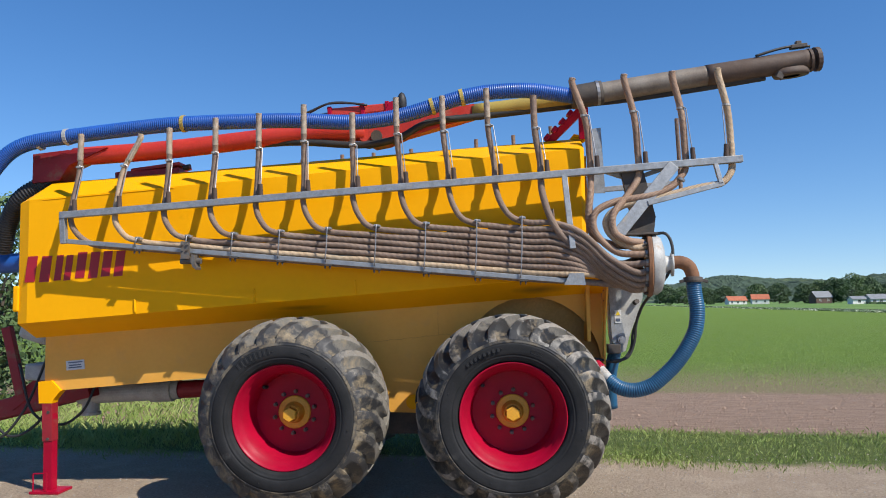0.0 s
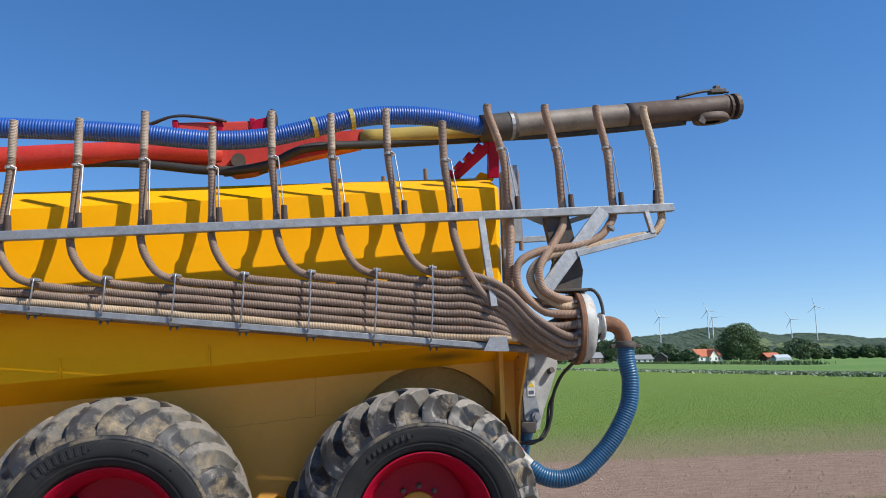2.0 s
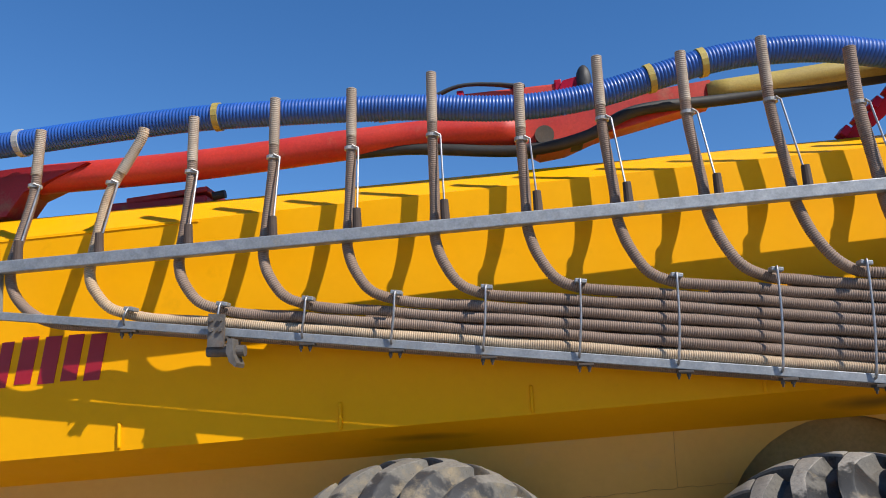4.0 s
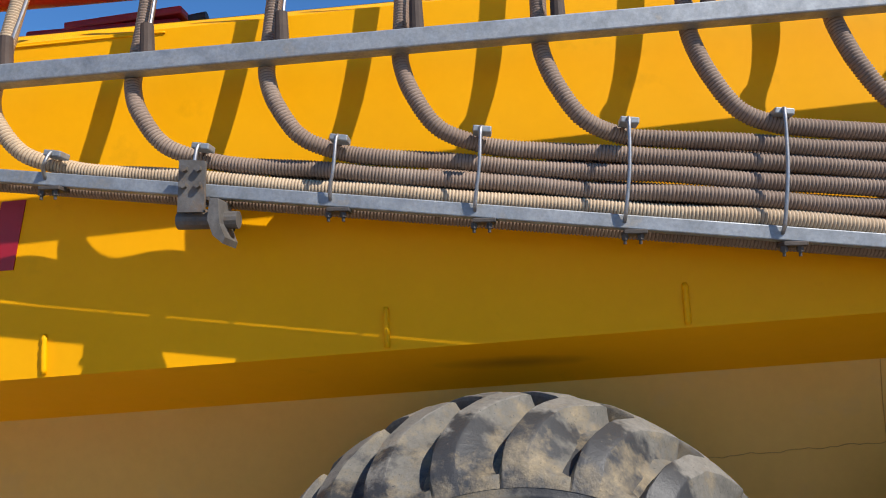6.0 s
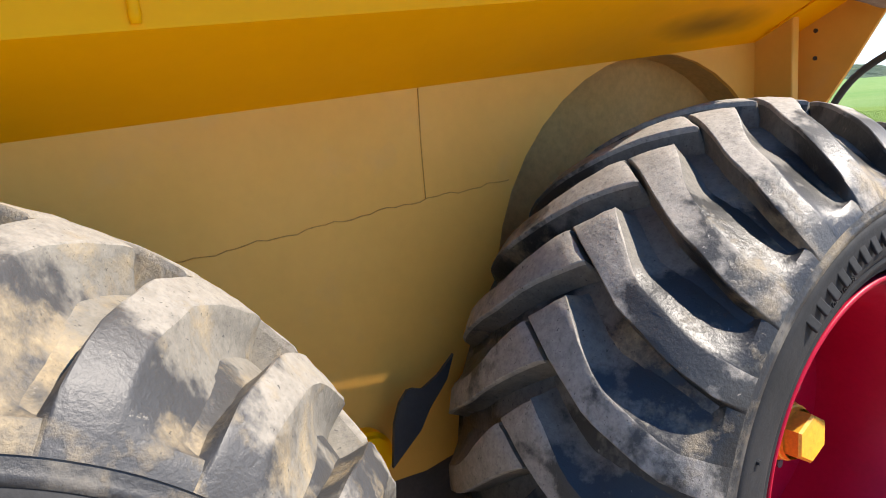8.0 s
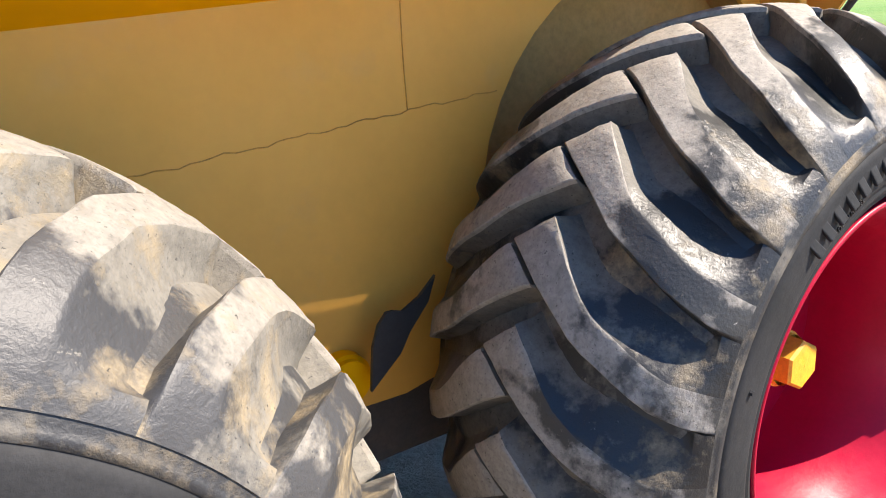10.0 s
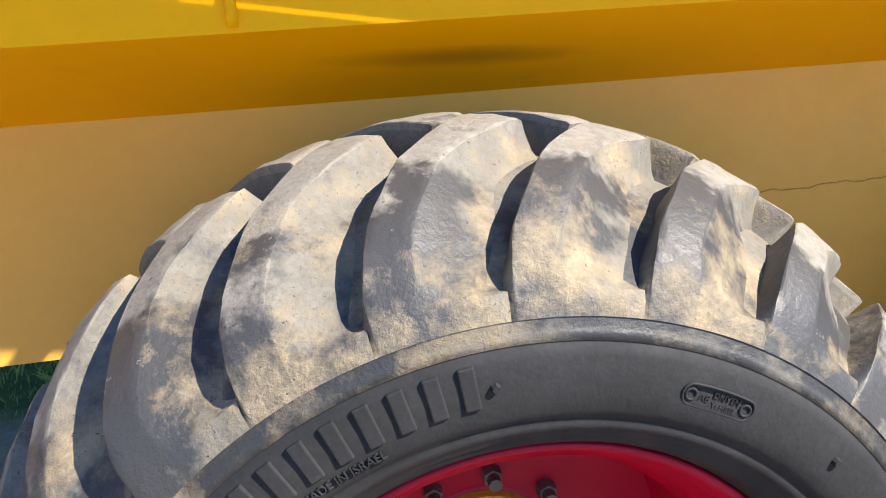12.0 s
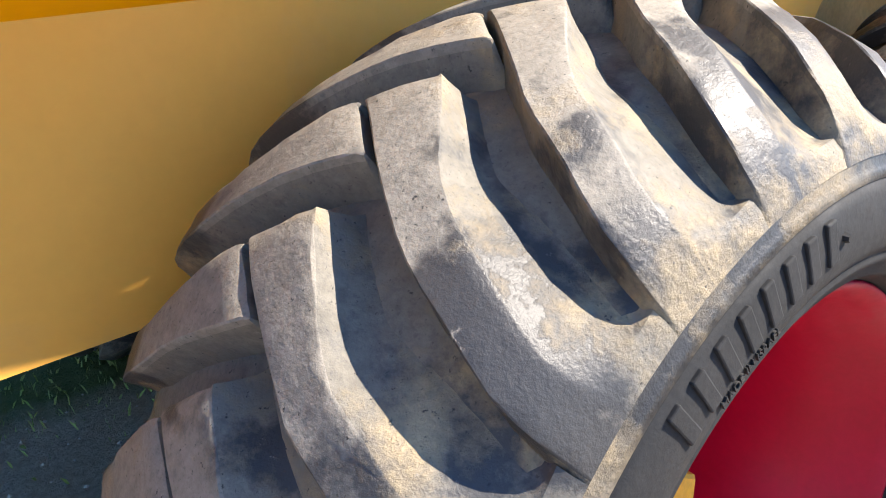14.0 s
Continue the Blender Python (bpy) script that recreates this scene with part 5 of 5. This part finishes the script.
v, f = lathe([(2.53, 0.02), (2.53, 0.218), (2.535, 0.224), (2.556, 0.224), (2.565, 0.216), (2.565, 0.19)], 56, (0, DISC.y, DISC.z), "x")
dist = on_tanker(mesh_object("distributor", tilted(v), f, RUST, None, False, None, "rusty round distributor flange"))
v, f = lathe([(2.567, 0.215), (2.60, 0.213), (2.63, 0.19), (2.65, 0.13), (2.655, 0.065), (2.70, 0.06), (2.70, 0.085), (2.715, 0.085), (2.715, 0.02)], 56, (0, DISC.y, DISC.z + 0.005), "x")
d2 = mesh_object("distributor_cover", tilted(v), f, GREY_STEEL, dist, True, None, "grey cast distributor cover")
for k, deg in enumerate((12, 25, 38, 62, 85, 105, 122, 140, 160, 180, 200, 220, 240, 262, 300)):
    o = outlet(deg)
    ring_clamp("hose_ring", (o[0] - 0.02, o[1], o[2]), (1, 0, 0), 0.027, GALV if k % 2 else GREY_STEEL, dist, 0.018)
plain_tube("elbow_pipe", [(2.70, 0.975, 1.715), (2.76, 0.97, 1.72), (2.815, 0.965, 1.695), (2.842, 0.96, 1.64), (2.848, 0.96, 1.585)], 0.047, RUST, dist, 20, 0.012, "rusty pipe elbow with flaking pale paint")
v, f = lathe([(1.575, 0.05), (1.575, 0.068), (1.59, 0.07), (1.61, 0.066), (1.615, 0.048)], 28, (0, 0, 0))
clampv = [(2.848 + q[0], 0.96 + q[2], q[1]) for q in v]
collar = mesh_object("pipe_collar", clampv, f, DARK_STEEL, dist, False, None, "dark bolted collar")
for s in (-1, 1):
    bm = bmesh.new()
    add_box(bm, (2.848 + s * 0.075, 0.95, 1.585), (0.045, 0.03, 0.022), Matrix.Rotation(0.3 * s, 3, "Y"), 0.003)
    part("collar_lever", bm, DARK_STEEL, dist)
supply = ribbed_hose("supply_hose", [(2.848, 0.96, 1.60), (2.855, 0.955, 1.48), (2.865, 0.945, 1.38), (2.845, 0.94, 1.24), (2.78, 0.94, 1.11), (2.70, 0.945, 1.00), (2.61, 0.955, 0.91), (2.53, 0.965, 0.848), (2.42, 0.99, 0.815), (2.32, 1.02, 0.83), (2.25, 1.06, 0.88)], 0.0535, 0.016,
                     [TEAL_RIDGE, TEAL_VALLEY], dist, 28, 0.055, "bent blue ribbed supply hose")
plain_tube("hose_end", [(2.265, 1.05, 0.87), (2.225, 1.08, 0.915), (2.19, 1.12, 0.96)], 0.040, GREY_STEEL, supply, 20, 0.015, "scuffed grey hose end")
plain_tube("red_coupling", [(2.20, 1.11, 0.95), (2.165, 1.14, 0.985)], 0.046, RED, supply, 18, 0.015)
plain_tube("second_supply_hose", [(2.33, 1.55, 0.62), (2.32, 1.5, 0.85), (2.36, 1.48, 1.06)], 0.05, TEAL_RIDGE, dist, 18, 0.03)
for pts, r in (([(2.58, 1.0, 1.92), (2.66, 0.97, 1.93), (2.70, 0.95, 1.87), (2.705, 0.93, 1.76), (2.67, 0.95, 1.63), (2.60, 1.06, 1.53), (2.54, 1.25, 1.41), (2.505, 1.33, 1.28), (2.49, 1.35, 1.14), (2.43, 1.34, 1.02), (2.30, 1.3, 1.0)], 0.011),
               ([(2.54, 1.27, 1.40), (2.485, 1.36, 1.22), (2.46, 1.36, 1.08), (2.36, 1.33, 0.99), (2.18, 1.30, 1.02)], 0.009)):
    plain_tube("hydraulic_hose", pts, r, BLACK_RUBBER, dist, 10, 0.02, "thin black hydraulic hose")
for k in range(12):
    a = 2 * math.pi * (k + 0.5) / 12
    bm = bmesh.new()
    c = (DISC.y + 0.205 * math.sin(a), DISC.z + 0.205 * math.cos(a))
    add_rod(bm, (2.508, *c), (2.54, *c), 0.010, 6)
    for vv in bm.verts:
        vv.co = tilted([vv.co])[0]
    part("flange_bolt", bm, DARK_STEEL, dist)
# rear support plate with a lighter holder in front of it
bm = bmesh.new()
add_plate(bm, [(2.30, 1.42, 1.60), (2.575, 1.42, 1.60), (2.575, 1.42, 1.47), (2.53, 1.42, 1.34), (2.47, 1.42, 1.19), (2.435, 1.42, 1.07), (2.40, 1.42, 1.05), (2.33, 1.42, 1.06), (2.31, 1.42, 1.2)], 0.05, 1)
sup = on_tanker(part("rear_support", bm, GREY_STEEL, None, "grey painted steel support plate at the rear"))
bm = bmesh.new()
add_plate(bm, [(2.31, 1.39, 1.60), (2.41, 1.39, 1.60), (2.41, 1.39, 1.45), (2.40, 1.39, 1.34), (2.425, 1.39, 1.20), (2.435, 1.39, 1.15), (2.415, 1.39, 1.11), (2.36, 1.39, 1.105), (2.33, 1.39, 1.14)], 0.028, 1)
part("holder_plate", bm, GALV, sup, "lighter grey holder plate")
bm = bmesh.new()
add_rod(bm, (2.40, 1.39, 1.15), (2.40, 1.365, 1.15), 0.03, 20)
add_rod(bm, (2.40, 1.37, 1.15), (2.40, 1.348, 1.15), 0.02, 6)
part("bolt", bm, STEEL, sup)
bm = bmesh.new()
add_rod(bm, (2.515, 1.42, 1.435), (2.525, 1.38, 1.445), 0.02, 8)
part("bolt", bm, DARK_STEEL, sup)
bm = bmesh.new()
add_box(bm, (2.378, 1.387, 1.33), (0.05, 0.003, 0.10))
st = part("warning_sticker", bm, STICKER, sup, "small white and yellow warning sticker")
bm = bmesh.new()
add_plate(bm, [(2.359, 1.3845, 1.34), (2.397, 1.3845, 1.34), (2.378, 1.3845, 1.374)], -0.001, 1)
part("warning_triangle", bm, STICKER_YELLOW, sup)
bm = bmesh.new()
add_box(bm, (2.378, 1.3845, 1.305), (0.034, 0.002, 0.022))
part("print_bar", bm, STICKER_INK, sup)
bm = bmesh.new()
add_box(bm, (2.34, 1.40, 1.085), (0.10, 0.10, 0.07), None, 0.006)
on_tanker(part("square_socket", bm, DARK_STEEL, None))
# upright galvanised plate at the rear corner
bm = bmesh.new()
add_plate(bm, [(2.165, 1.10, 2.73), (2.25, 1.10, 2.74), (2.27, 1.10, 2.25), (2.18, 1.10, 2.25)], 0.02, 1)
add_box(bm, (2.165, 1.15, 2.3), (0.03, 0.05, 0.8), None, 0.004)
on_tanker(part("corner_plate", bm, GALV, None, "upright galvanised plate at the rear corner"))
bm = bmesh.new()
add_plate(bm, [(2.02, 1.38, 2.69), (2.13, 1.38, 2.69), (2.15, 1.38, 2.74), (2.08, 1.38, 2.76)], 0.02, 1)
add_rod(bm, (2.14, 1.36, 2.72), (2.14, 1.42, 2.72), 0.03, 12)
on_tanker(part("lifting_eye", bm, YELLOW, None))

# ---------------------------------------------------------------- loading boom on top
BOOM_Y = 1.44
bm = bmesh.new()
add_plate(bm, [(-2.33, BOOM_Y - 0.09, 2.48), (-2.33, BOOM_Y - 0.09, 2.72), (-2.05, BOOM_Y - 0.09, 2.745), (-1.70, BOOM_Y - 0.09, 2.76), (-2.02, BOOM_Y - 0.09, 2.62), (-2.10, BOOM_Y - 0.09, 2.50)], 0.2, 1)
boom = on_tanker(part("loading_boom", bm, DARK_RED, None, "red loading boom lying along the tank top"))


def boom_piece(name, bm, mat, label="", smooth=False):
    ob = part(name, bm, mat, None, label, smooth)
    ob.parent = boom
    return ob


v, f = sweep(smooth_path([(-2.02, BOOM_Y, 2.705), (-1.2, BOOM_Y, 2.745), (-0.4, BOOM_Y, 2.815), (0.05, BOOM_Y, 2.845), (0.42, BOOM_Y, 2.84)], 0.1), np.full(26, 0.075)[:len(smooth_path([(-2.02, BOOM_Y, 2.705), (-1.2, BOOM_Y, 2.745), (-0.4, BOOM_Y, 2.815), (0.05, BOOM_Y, 2.845), (0.42, BOOM_Y, 2.84)], 0.1))], 16)
mesh_object("lower_arm", v, f, RED_WORN, boom, True, None, "faded red round boom arm")
bm = bmesh.new()
add_plate(bm, [(0.38, BOOM_Y - 0.05, 2.90), (0.38, BOOM_Y - 0.05, 2.77), (0.50, BOOM_Y - 0.05, 2.70), (0.62, BOOM_Y - 0.05, 2.72), (0.76, BOOM_Y - 0.05, 2.78), (1.30, BOOM_Y - 0.05, 2.92), (1.30, BOOM_Y - 0.05, 3.03), (0.95, BOOM_Y - 0.05, 2.98), (0.62, BOOM_Y - 0.05, 2.89)], 0.12, 1)
boom_piece("knuckle", bm, RED_WORN, "faded red boom knuckle")
bm = bmesh.new()
add_rod(bm, (0.52, BOOM_Y - 0.08, 2.79), (0.52, BOOM_Y + 0.1, 2.79), 0.045, 18)
add_box(bm, (0.56, BOOM_Y - 0.02, 2.745), (0.28, 0.10, 0.05), Matrix.Rotation(-0.12, 3, "Y"), 0.01)
boom_piece("knuckle_pin", bm, DARK_STEEL)
bm = bmesh.new()
add_beam(bm, (0.14, BOOM_Y + 0.02, 3.005), (0.62, BOOM_Y + 0.02, 3.035), 0.08, 0.07, (0, 1, 0), 0.012)
cyl = boom_piece("lift_cylinder", bm, RED_WORN, "faded red hydraulic cylinder")
bm = bmesh.new()
add_rod(bm, (-0.28, BOOM_Y + 0.02, 2.945), (0.16, BOOM_Y + 0.02, 3.005), 0.018, 14)
part("piston_rod", bm, STEEL, cyl, "bare steel piston rod")
for x, z in ((0.13, 3.0), (0.40, 3.02), (0.60, 3.03)):
    bm = bmesh.new()
    add_box(bm, (x, BOOM_Y + 0.02, z), (0.035, 0.10, 0.105), Matrix.Rotation(-0.06, 3, "Y"), 0.006)
    part("cylinder_collar", bm, RED, cyl)
bm = bmesh.new()
add_plate(bm, [(0.50, BOOM_Y - 0.04, 2.90), (0.72, BOOM_Y - 0.04, 2.95), (0.70, BOOM_Y - 0.04, 3.09), (0.62, BOOM_Y - 0.04, 3.07), (0.58, BOOM_Y - 0.04, 2.98)], 0.02, 1)
part("cylinder_bracket", bm, RED, cyl)
for dy, up in ((-0.04, 0.05), (0.0, 0.065)):
    part_path = [(-0.30, BOOM_Y + dy, 2.93), (-0.05, BOOM_Y + dy, 2.985 + up * 0.4), (0.12, BOOM_Y + dy, 3.02 + up), (0.30, BOOM_Y + dy, 3.03 + up * 0.8), (0.44, BOOM_Y + dy, 3.05)]
    plain_tube("hydraulic_hose", part_path, 0.009, BLACK_RUBBER, boom, 8, 0.03, "thin black hydraulic hose")
v, f = lathe([(0.0, 0.002), (0.0, 0.05), (0.03, 0.07), (0.05, 0.07), (0.06, 0.05), (0.06, 0.002)], 28, (0, 0, 0))
mesh_object("work_lamp", [(0.72 + q[0] * 0.55, BOOM_Y - 0.06 + q[1], 3.06 + q[2] * 1.25) for q in v], f, BLACK_RUBBER, boom, True, None, "black oval lamp head on the boom")
plain_tube("upper_tube", [(1.29, BOOM_Y, 2.975), (1.7, BOOM_Y - 0.05, 3.0), (2.12, BOOM_Y - 0.1, 3.035)], 0.062, OLIVE_PIPE, boom, 20, 0.1, "dull yellow boom tube")
plain_tube("black_feed_hose", [(-0.45, BOOM_Y, 2.765), (-0.1, BOOM_Y - 0.03, 2.765), (0.4, BOOM_Y - 0.06, 2.722), (0.7, BOOM_Y - 0.1, 2.76), (0.95, BOOM_Y - 0.09, 2.88), (1.4, BOOM_Y - 0.05, 2.93), (2.1, BOOM_Y - 0.1, 2.98)], 0.028, BLACK_RUBBER, boom, 12, 0.04)
plain_tube("suction_pipe", [(2.06, 1.20, 3.005), (2.3, 1.20, 3.035), (2.7, 1.19, 3.085), (3.08, 1.18, 3.13)], 0.076, PALE_PIPE, boom, 28, 0.05, "scuffed grey-brown suction pipe")
plain_tube("pipe_end", [(3.05, 1.18, 3.127), (3.4, 1.17, 3.168), (3.80, 1.16, 3.215)], 0.079, RUST_PIPE, boom, 28, 0.05, "dark brown rusty pipe end")
plain_tube("dark_sleeve", [(2.05, 1.20, 3.0), (2.28, 1.20, 3.033)], 0.090, DARK_STEEL, boom, 28, 0.05)
plain_tube("black_feed_hose", [(2.1, 1.24, 2.955), (2.5, 1.23, 2.985), (3.0, 1.21, 3.04), (3.48, 1.18, 3.10)], 0.026, BLACK_RUBBER, boom, 12, 0.05)
ring_clamp("hose_band", (2.245, 1.20, 3.03), (1, 0, 0.13), 0.094, STEEL, boom, 0.022)
for x, r in ((3.775, 0.086), (3.83, 0.088)):
    ring_clamp("end_flange", (x + 0.02, 1.16, 3.213 + (x - 3.8) * 0.12), (1, 0, 0.12), r * 1.02, RUST_PIPE, boom, 0.02 if x < 3.8 else 0.03)
v, f = lathe([(-0.06, 0.05), (-0.06, 0.10), (-0.035, 0.108), (0.0, 0.10), (0.02, 0.085)], 32, (0, 0, 0))
mesh_object("suction_mouth", [(3.66 + q[0] * 1.25, 1.15 + q[2] * 0.8, 3.135 + q[1] * 0.7 + q[0] * 0.12) for q in v], f, RUST_PIPE, boom, True, None, "dark open suction mouth with a flange")
bm = bmesh.new()
add_box(bm, (3.56, 1.10, 3.085), (0.05, 0.03, 0.05), Matrix.Rotation(0.5, 3, "Y"), 0.004)
boom_piece("end_latch", bm, DARK_STEEL)
bm = bmesh.new()
add_box(bm, (3.72, 1.15, 3.315), (0.12, 0.05, 0.03), Matrix.Rotation(-0.1, 3, "Y"), 0.005)
add_box(bm, (3.72, 1.15, 3.34), (0.04, 0.04, 0.03), None, 0.005)
boom_piece("end_valve", bm, DARK_STEEL)
plain_tube("hydraulic_hose", [(3.40, 1.12, 3.245), (3.52, 1.12, 3.28), (3.62, 1.13, 3.305), (3.70, 1.14, 3.315), (3.80, 1.14, 3.31)], 0.01, BLACK_RUBBER, boom, 8, 0.02)
# blue hose along the boom
BLUE_PATH = [(-2.95, 1.25, 1.75), (-2.80, 1.2, 2.15), (-2.64, 1.18, 2.42), (-2.50, 1.18, 2.62), (-2.37, 1.19, 2.735), (-2.20, 1.21, 2.795), (-1.95, 1.22, 2.825), (-1.50, 1.21, 2.865), (-1.0, 1.2, 2.895), (-0.18, 1.2, 2.895), (0.35, 1.2, 2.865),
             (0.70, 1.2, 2.895), (1.01, 1.2, 2.975), (1.23, 1.2, 3.035), (1.44, 1.2, 3.065), (1.74, 1.2, 3.065), (2.07, 1.2, 3.01)]
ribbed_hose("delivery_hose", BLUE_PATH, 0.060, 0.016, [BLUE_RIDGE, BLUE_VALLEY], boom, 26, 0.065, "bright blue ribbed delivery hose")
for p, w in (((-2.20, 1.23, 2.79), (1, 0, 0.3)), ((-1.96, 1.22, 2.823), (1, 0, 0.1)), ((-0.99, 1.2, 2.895), (1, 0, 0.03)), ((0.985, 1.2, 2.968), (1, 0, 0.27)), ((1.215, 1.2, 3.03), (1, 0, 0.22))):
    ring_clamp("hose_band", p, w, 0.067, OLIVE_PIPE if p[0] > -1.5 else GREY_STEEL, boom, 0.028, "dull metal hose band")
# red rest for the boom
bm = bmesh.new()
add_beam(bm, (2.14, 1.24, 2.98), (2.145, 1.30, 2.70), 0.05, 0.07, (0, 1, 0), 0.004)
add_beam(bm, (2.14, 1.26, 2.93), (1.88, 1.42, 2.70), 0.05, 0.06, (0, 1, 0), 0.004)
for k in range(5):
    c = Vector((2.10, 1.26, 2.95)).lerp(Vector((1.87, 1.40, 2.74)), k / 4)
    add_box(bm, c, (0.035, 0.07, 0.05), Matrix.Rotation(0.7, 3, "Y"), 0.003)
on_tanker(part("boom_rest", bm, RED, None, "notched red boom rest"))

# ---------------------------------------------------------------- top of the tank and the far rack
bm = bmesh.new()
add_box(bm, (-1.42, 1.62, 2.545), (0.55, 0.30, 0.09), Matrix.Rotation(-0.05, 3, "Y"), 0.012)
add_box(bm, (-1.35, 1.60, 2.61), (0.42, 0.26, 0.03), Matrix.Rotation(-0.11, 3, "Y"), 0.008)
hatch = on_tanker(part("hatch", bm, DARK_RED, None, "dark red hatch on the tank top"))
bm = bmesh.new()
add_rod(bm, (-1.12, 1.50, 2.60), (-1.06, 1.50, 2.61), 0.022, 10)
part("hatch_handle", bm, BLACK_RUBBER, hatch)
bm = bmesh.new()
add_beam(bm, (-1.8, 3.18, 2.30), (3.25, 3.18, 2.62), 0.05, 0.05)
far_rack = on_tanker(part("far_hose_rack", bm, GALV, None, "galvanised hose rail on the far side"))
for x, z in ((-1.9, 2.93), (-0.13, 3.0), (0.20, 3.01), (0.59, 3.04), (1.26, 3.12), (1.64, 3.15), (2.02, 3.23), (2.87, 3.24), (3.28, 3.27), (-0.55, 2.96), (-1.0, 2.93)):
    zr = 2.30 + (x + 1.8) * 0.0634
    h = ribbed_hose("slurry_hose", [(x, 3.14, z), (x + 0.01, 3.14, (z + zr) / 2), (x + 0.02, 3.14, zr - 0.1)], 0.0215, HP, BROWN, far_rack, 10, 0.12)

# ---------------------------------------------------------------- front end
bm = bmesh.new()
add_plate(bm, [(-2.21, 1.30, 0.87), (-2.10, 1.30, 0.88), (-2.02, 1.30, 0.80), (-2.08, 1.30, 0.73), (-2.09, 1.30, 0.70), (-2.20, 1.30, 0.70)], 0.08, 1)
leg = on_tanker(part("support_leg", bm, YELLOW, None, "yellow holder with a red parking leg"))


def under(name, bm, mat, parent, label=""):
    ob = part(name, bm, mat, None, label)
    ob.parent = parent
    return ob


bm = bmesh.new()
add_beam(bm, (-2.135, 1.345, 0.72), (-2.125, 1.345, 0.40), 0.085, 0.085, (0, 1, 0), 0.004)
under("leg_tube", bm, DARK_RED, leg, "worn red square leg tube")
bm = bmesh.new()
add_beam(bm, (-2.126, 1.345, 0.62), (-2.118, 1.345, 0.02), 0.075, 0.075, (0, 1, 0), 0.004)
under("inner_leg", bm, RED, leg, "red square inner leg")
bm = bmesh.new()
add_box(bm, (-2.11, 1.345, 0.012), (0.24, 0.2, 0.02), None, 0.003)
under("foot_plate", bm, RED, leg, "flat red foot plate")
bm = bmesh.new()
for a, b in (((-2.20, 1.25, 0.02), (-2.20, 1.25, 0.16)), ((-2.20, 1.25, 0.16), (-2.09, 1.25, 0.165)), ((-2.09, 1.25, 0.165), (-2.09, 1.25, 0.02))):
    add_rod(bm, a, b, 0.006, 8)
under("foot_loop", bm, RED, leg)
for z in (0.63, 0.42):
    bm = bmesh.new()
    add_rod(bm, (-2.12, 1.304, z), (-2.12, 1.296, z), 0.012, 10)
    under("pin_hole", bm, DARK_STEEL, leg)
bm = bmesh.new()
add_rod(bm, (-2.20, 1.9, 0.70), (-1.30, 1.9, 0.74), 0.085, 24)
add_rod(bm, (-2.10, 1.9, 0.70), (-2.10, 1.9, 0.54), 0.07, 20)
add_rod(bm, (-2.10, 1.9, 0.55), (-2.10, 1.9, 0.525), 0.085, 20)
add_rod(bm, (-1.55, 1.9, 0.73), (-1.36, 1.9, 0.735), 0.10, 24)
on_tanker(part("outlet_pipe", bm, GREY_STEEL, None, "dirty grey outlet pipe under the tank"))
bm = bmesh.new()
add_rod(bm, (-1.34, 1.9, 0.735), (-0.9, 1.9, 0.755), 0.075, 20)
on_tanker(part("red_pipe", bm, DARK_RED, None, "dark red pipe under the tank"))
bm = bmesh.new()
add_beam(bm, (-2.0, 1.75, 0.78), (-3.6, 1.95, 0.42), 0.14, 0.16, (0, 1, 0), 0.01)
add_beam(bm, (-2.15, 1.75, 1.05), (-2.75, 1.8, 0.62), 0.09, 0.10, (0, 1, 0), 0.006)
add_beam(bm, (-2.75, 1.7, 1.30), (-2.62, 1.72, 0.72), 0.06, 0.08, (0, 1, 0), 0.006)
add_beam(bm, (-3.4, 2.3, 0.45), (-2.1, 2.4, 0.75), 0.14, 0.16, (0, 1, 0), 0.01)
on_tanker(part("drawbar", bm, DARK_RED, None, "dark red drawbar at the front"))
bm = bmesh.new()
add_box(bm, (-2.42, 1.72, 1.28), (0.28, 0.3, 0.22), Matrix.Rotation(0.3, 3, "Y"), 0.04)
add_rod(bm, (-2.55, 1.62, 1.45), (-2.30, 1.62, 1.40), 0.09, 18)
on_tanker(part("pump", bm, GREY_STEEL, None, "dirty grey pump housing at the front"))
bm = bmesh.new()
add_box(bm, (-2.40, 1.75, 0.92), (0.25, 0.3, 0.14), None, 0.02)
on_tanker(part("gearbox", bm, GREY_STEEL, None, "dirty grey gearbox under the pump"))
bm = bmesh.new()
add_box(bm, (-2.265, 1.10, 1.53), (0.05, 0.06, 0.20), None, 0.012)
on_tanker(part("front_latch", bm, YELLOW, None, "small yellow latch at the front corner"))
plain_tube("blue_pipe", [(-3.4, 1.75, 1.83), (-2.6, 1.7, 1.85), (-2.24, 1.6, 1.85)], 0.085, BLUE_RIDGE, None, 24, 0.1, "smooth blue pipe entering the tank front").parent = boom
ribbed_hose("black_suction_hose", [(-2.75, 1.6, 1.95), (-2.62, 1.5, 2.2), (-2.45, 1.42, 2.38), (-2.22, 1.45, 2.52)], 0.075, 0.024, [BLACK_RUBBER, DARK_STEEL], boom, 22, 0.12, "thick black ribbed suction hose")
for pts in ([(-2.5, 1.5, 1.0), (-2.35, 1.45, 0.62), (-2.15, 1.5, 0.5), (-1.98, 1.55, 0.6), (-1.9, 1.6, 0.8)], [(-2.9, 1.6, 0.7), (-2.6, 1.5, 0.42), (-2.35, 1.5, 0.5), (-2.2, 1.6, 0.8)], [(-3.0, 1.6, 0.55), (-2.7, 1.5, 0.38), (-2.45, 1.5, 0.62), (-2.3, 1.6, 1.1)]):
    plain_tube("hydraulic_hose", pts, 0.011, BLACK_RUBBER, None, 8, 0.03, "thin black hydraulic hose").parent = boom
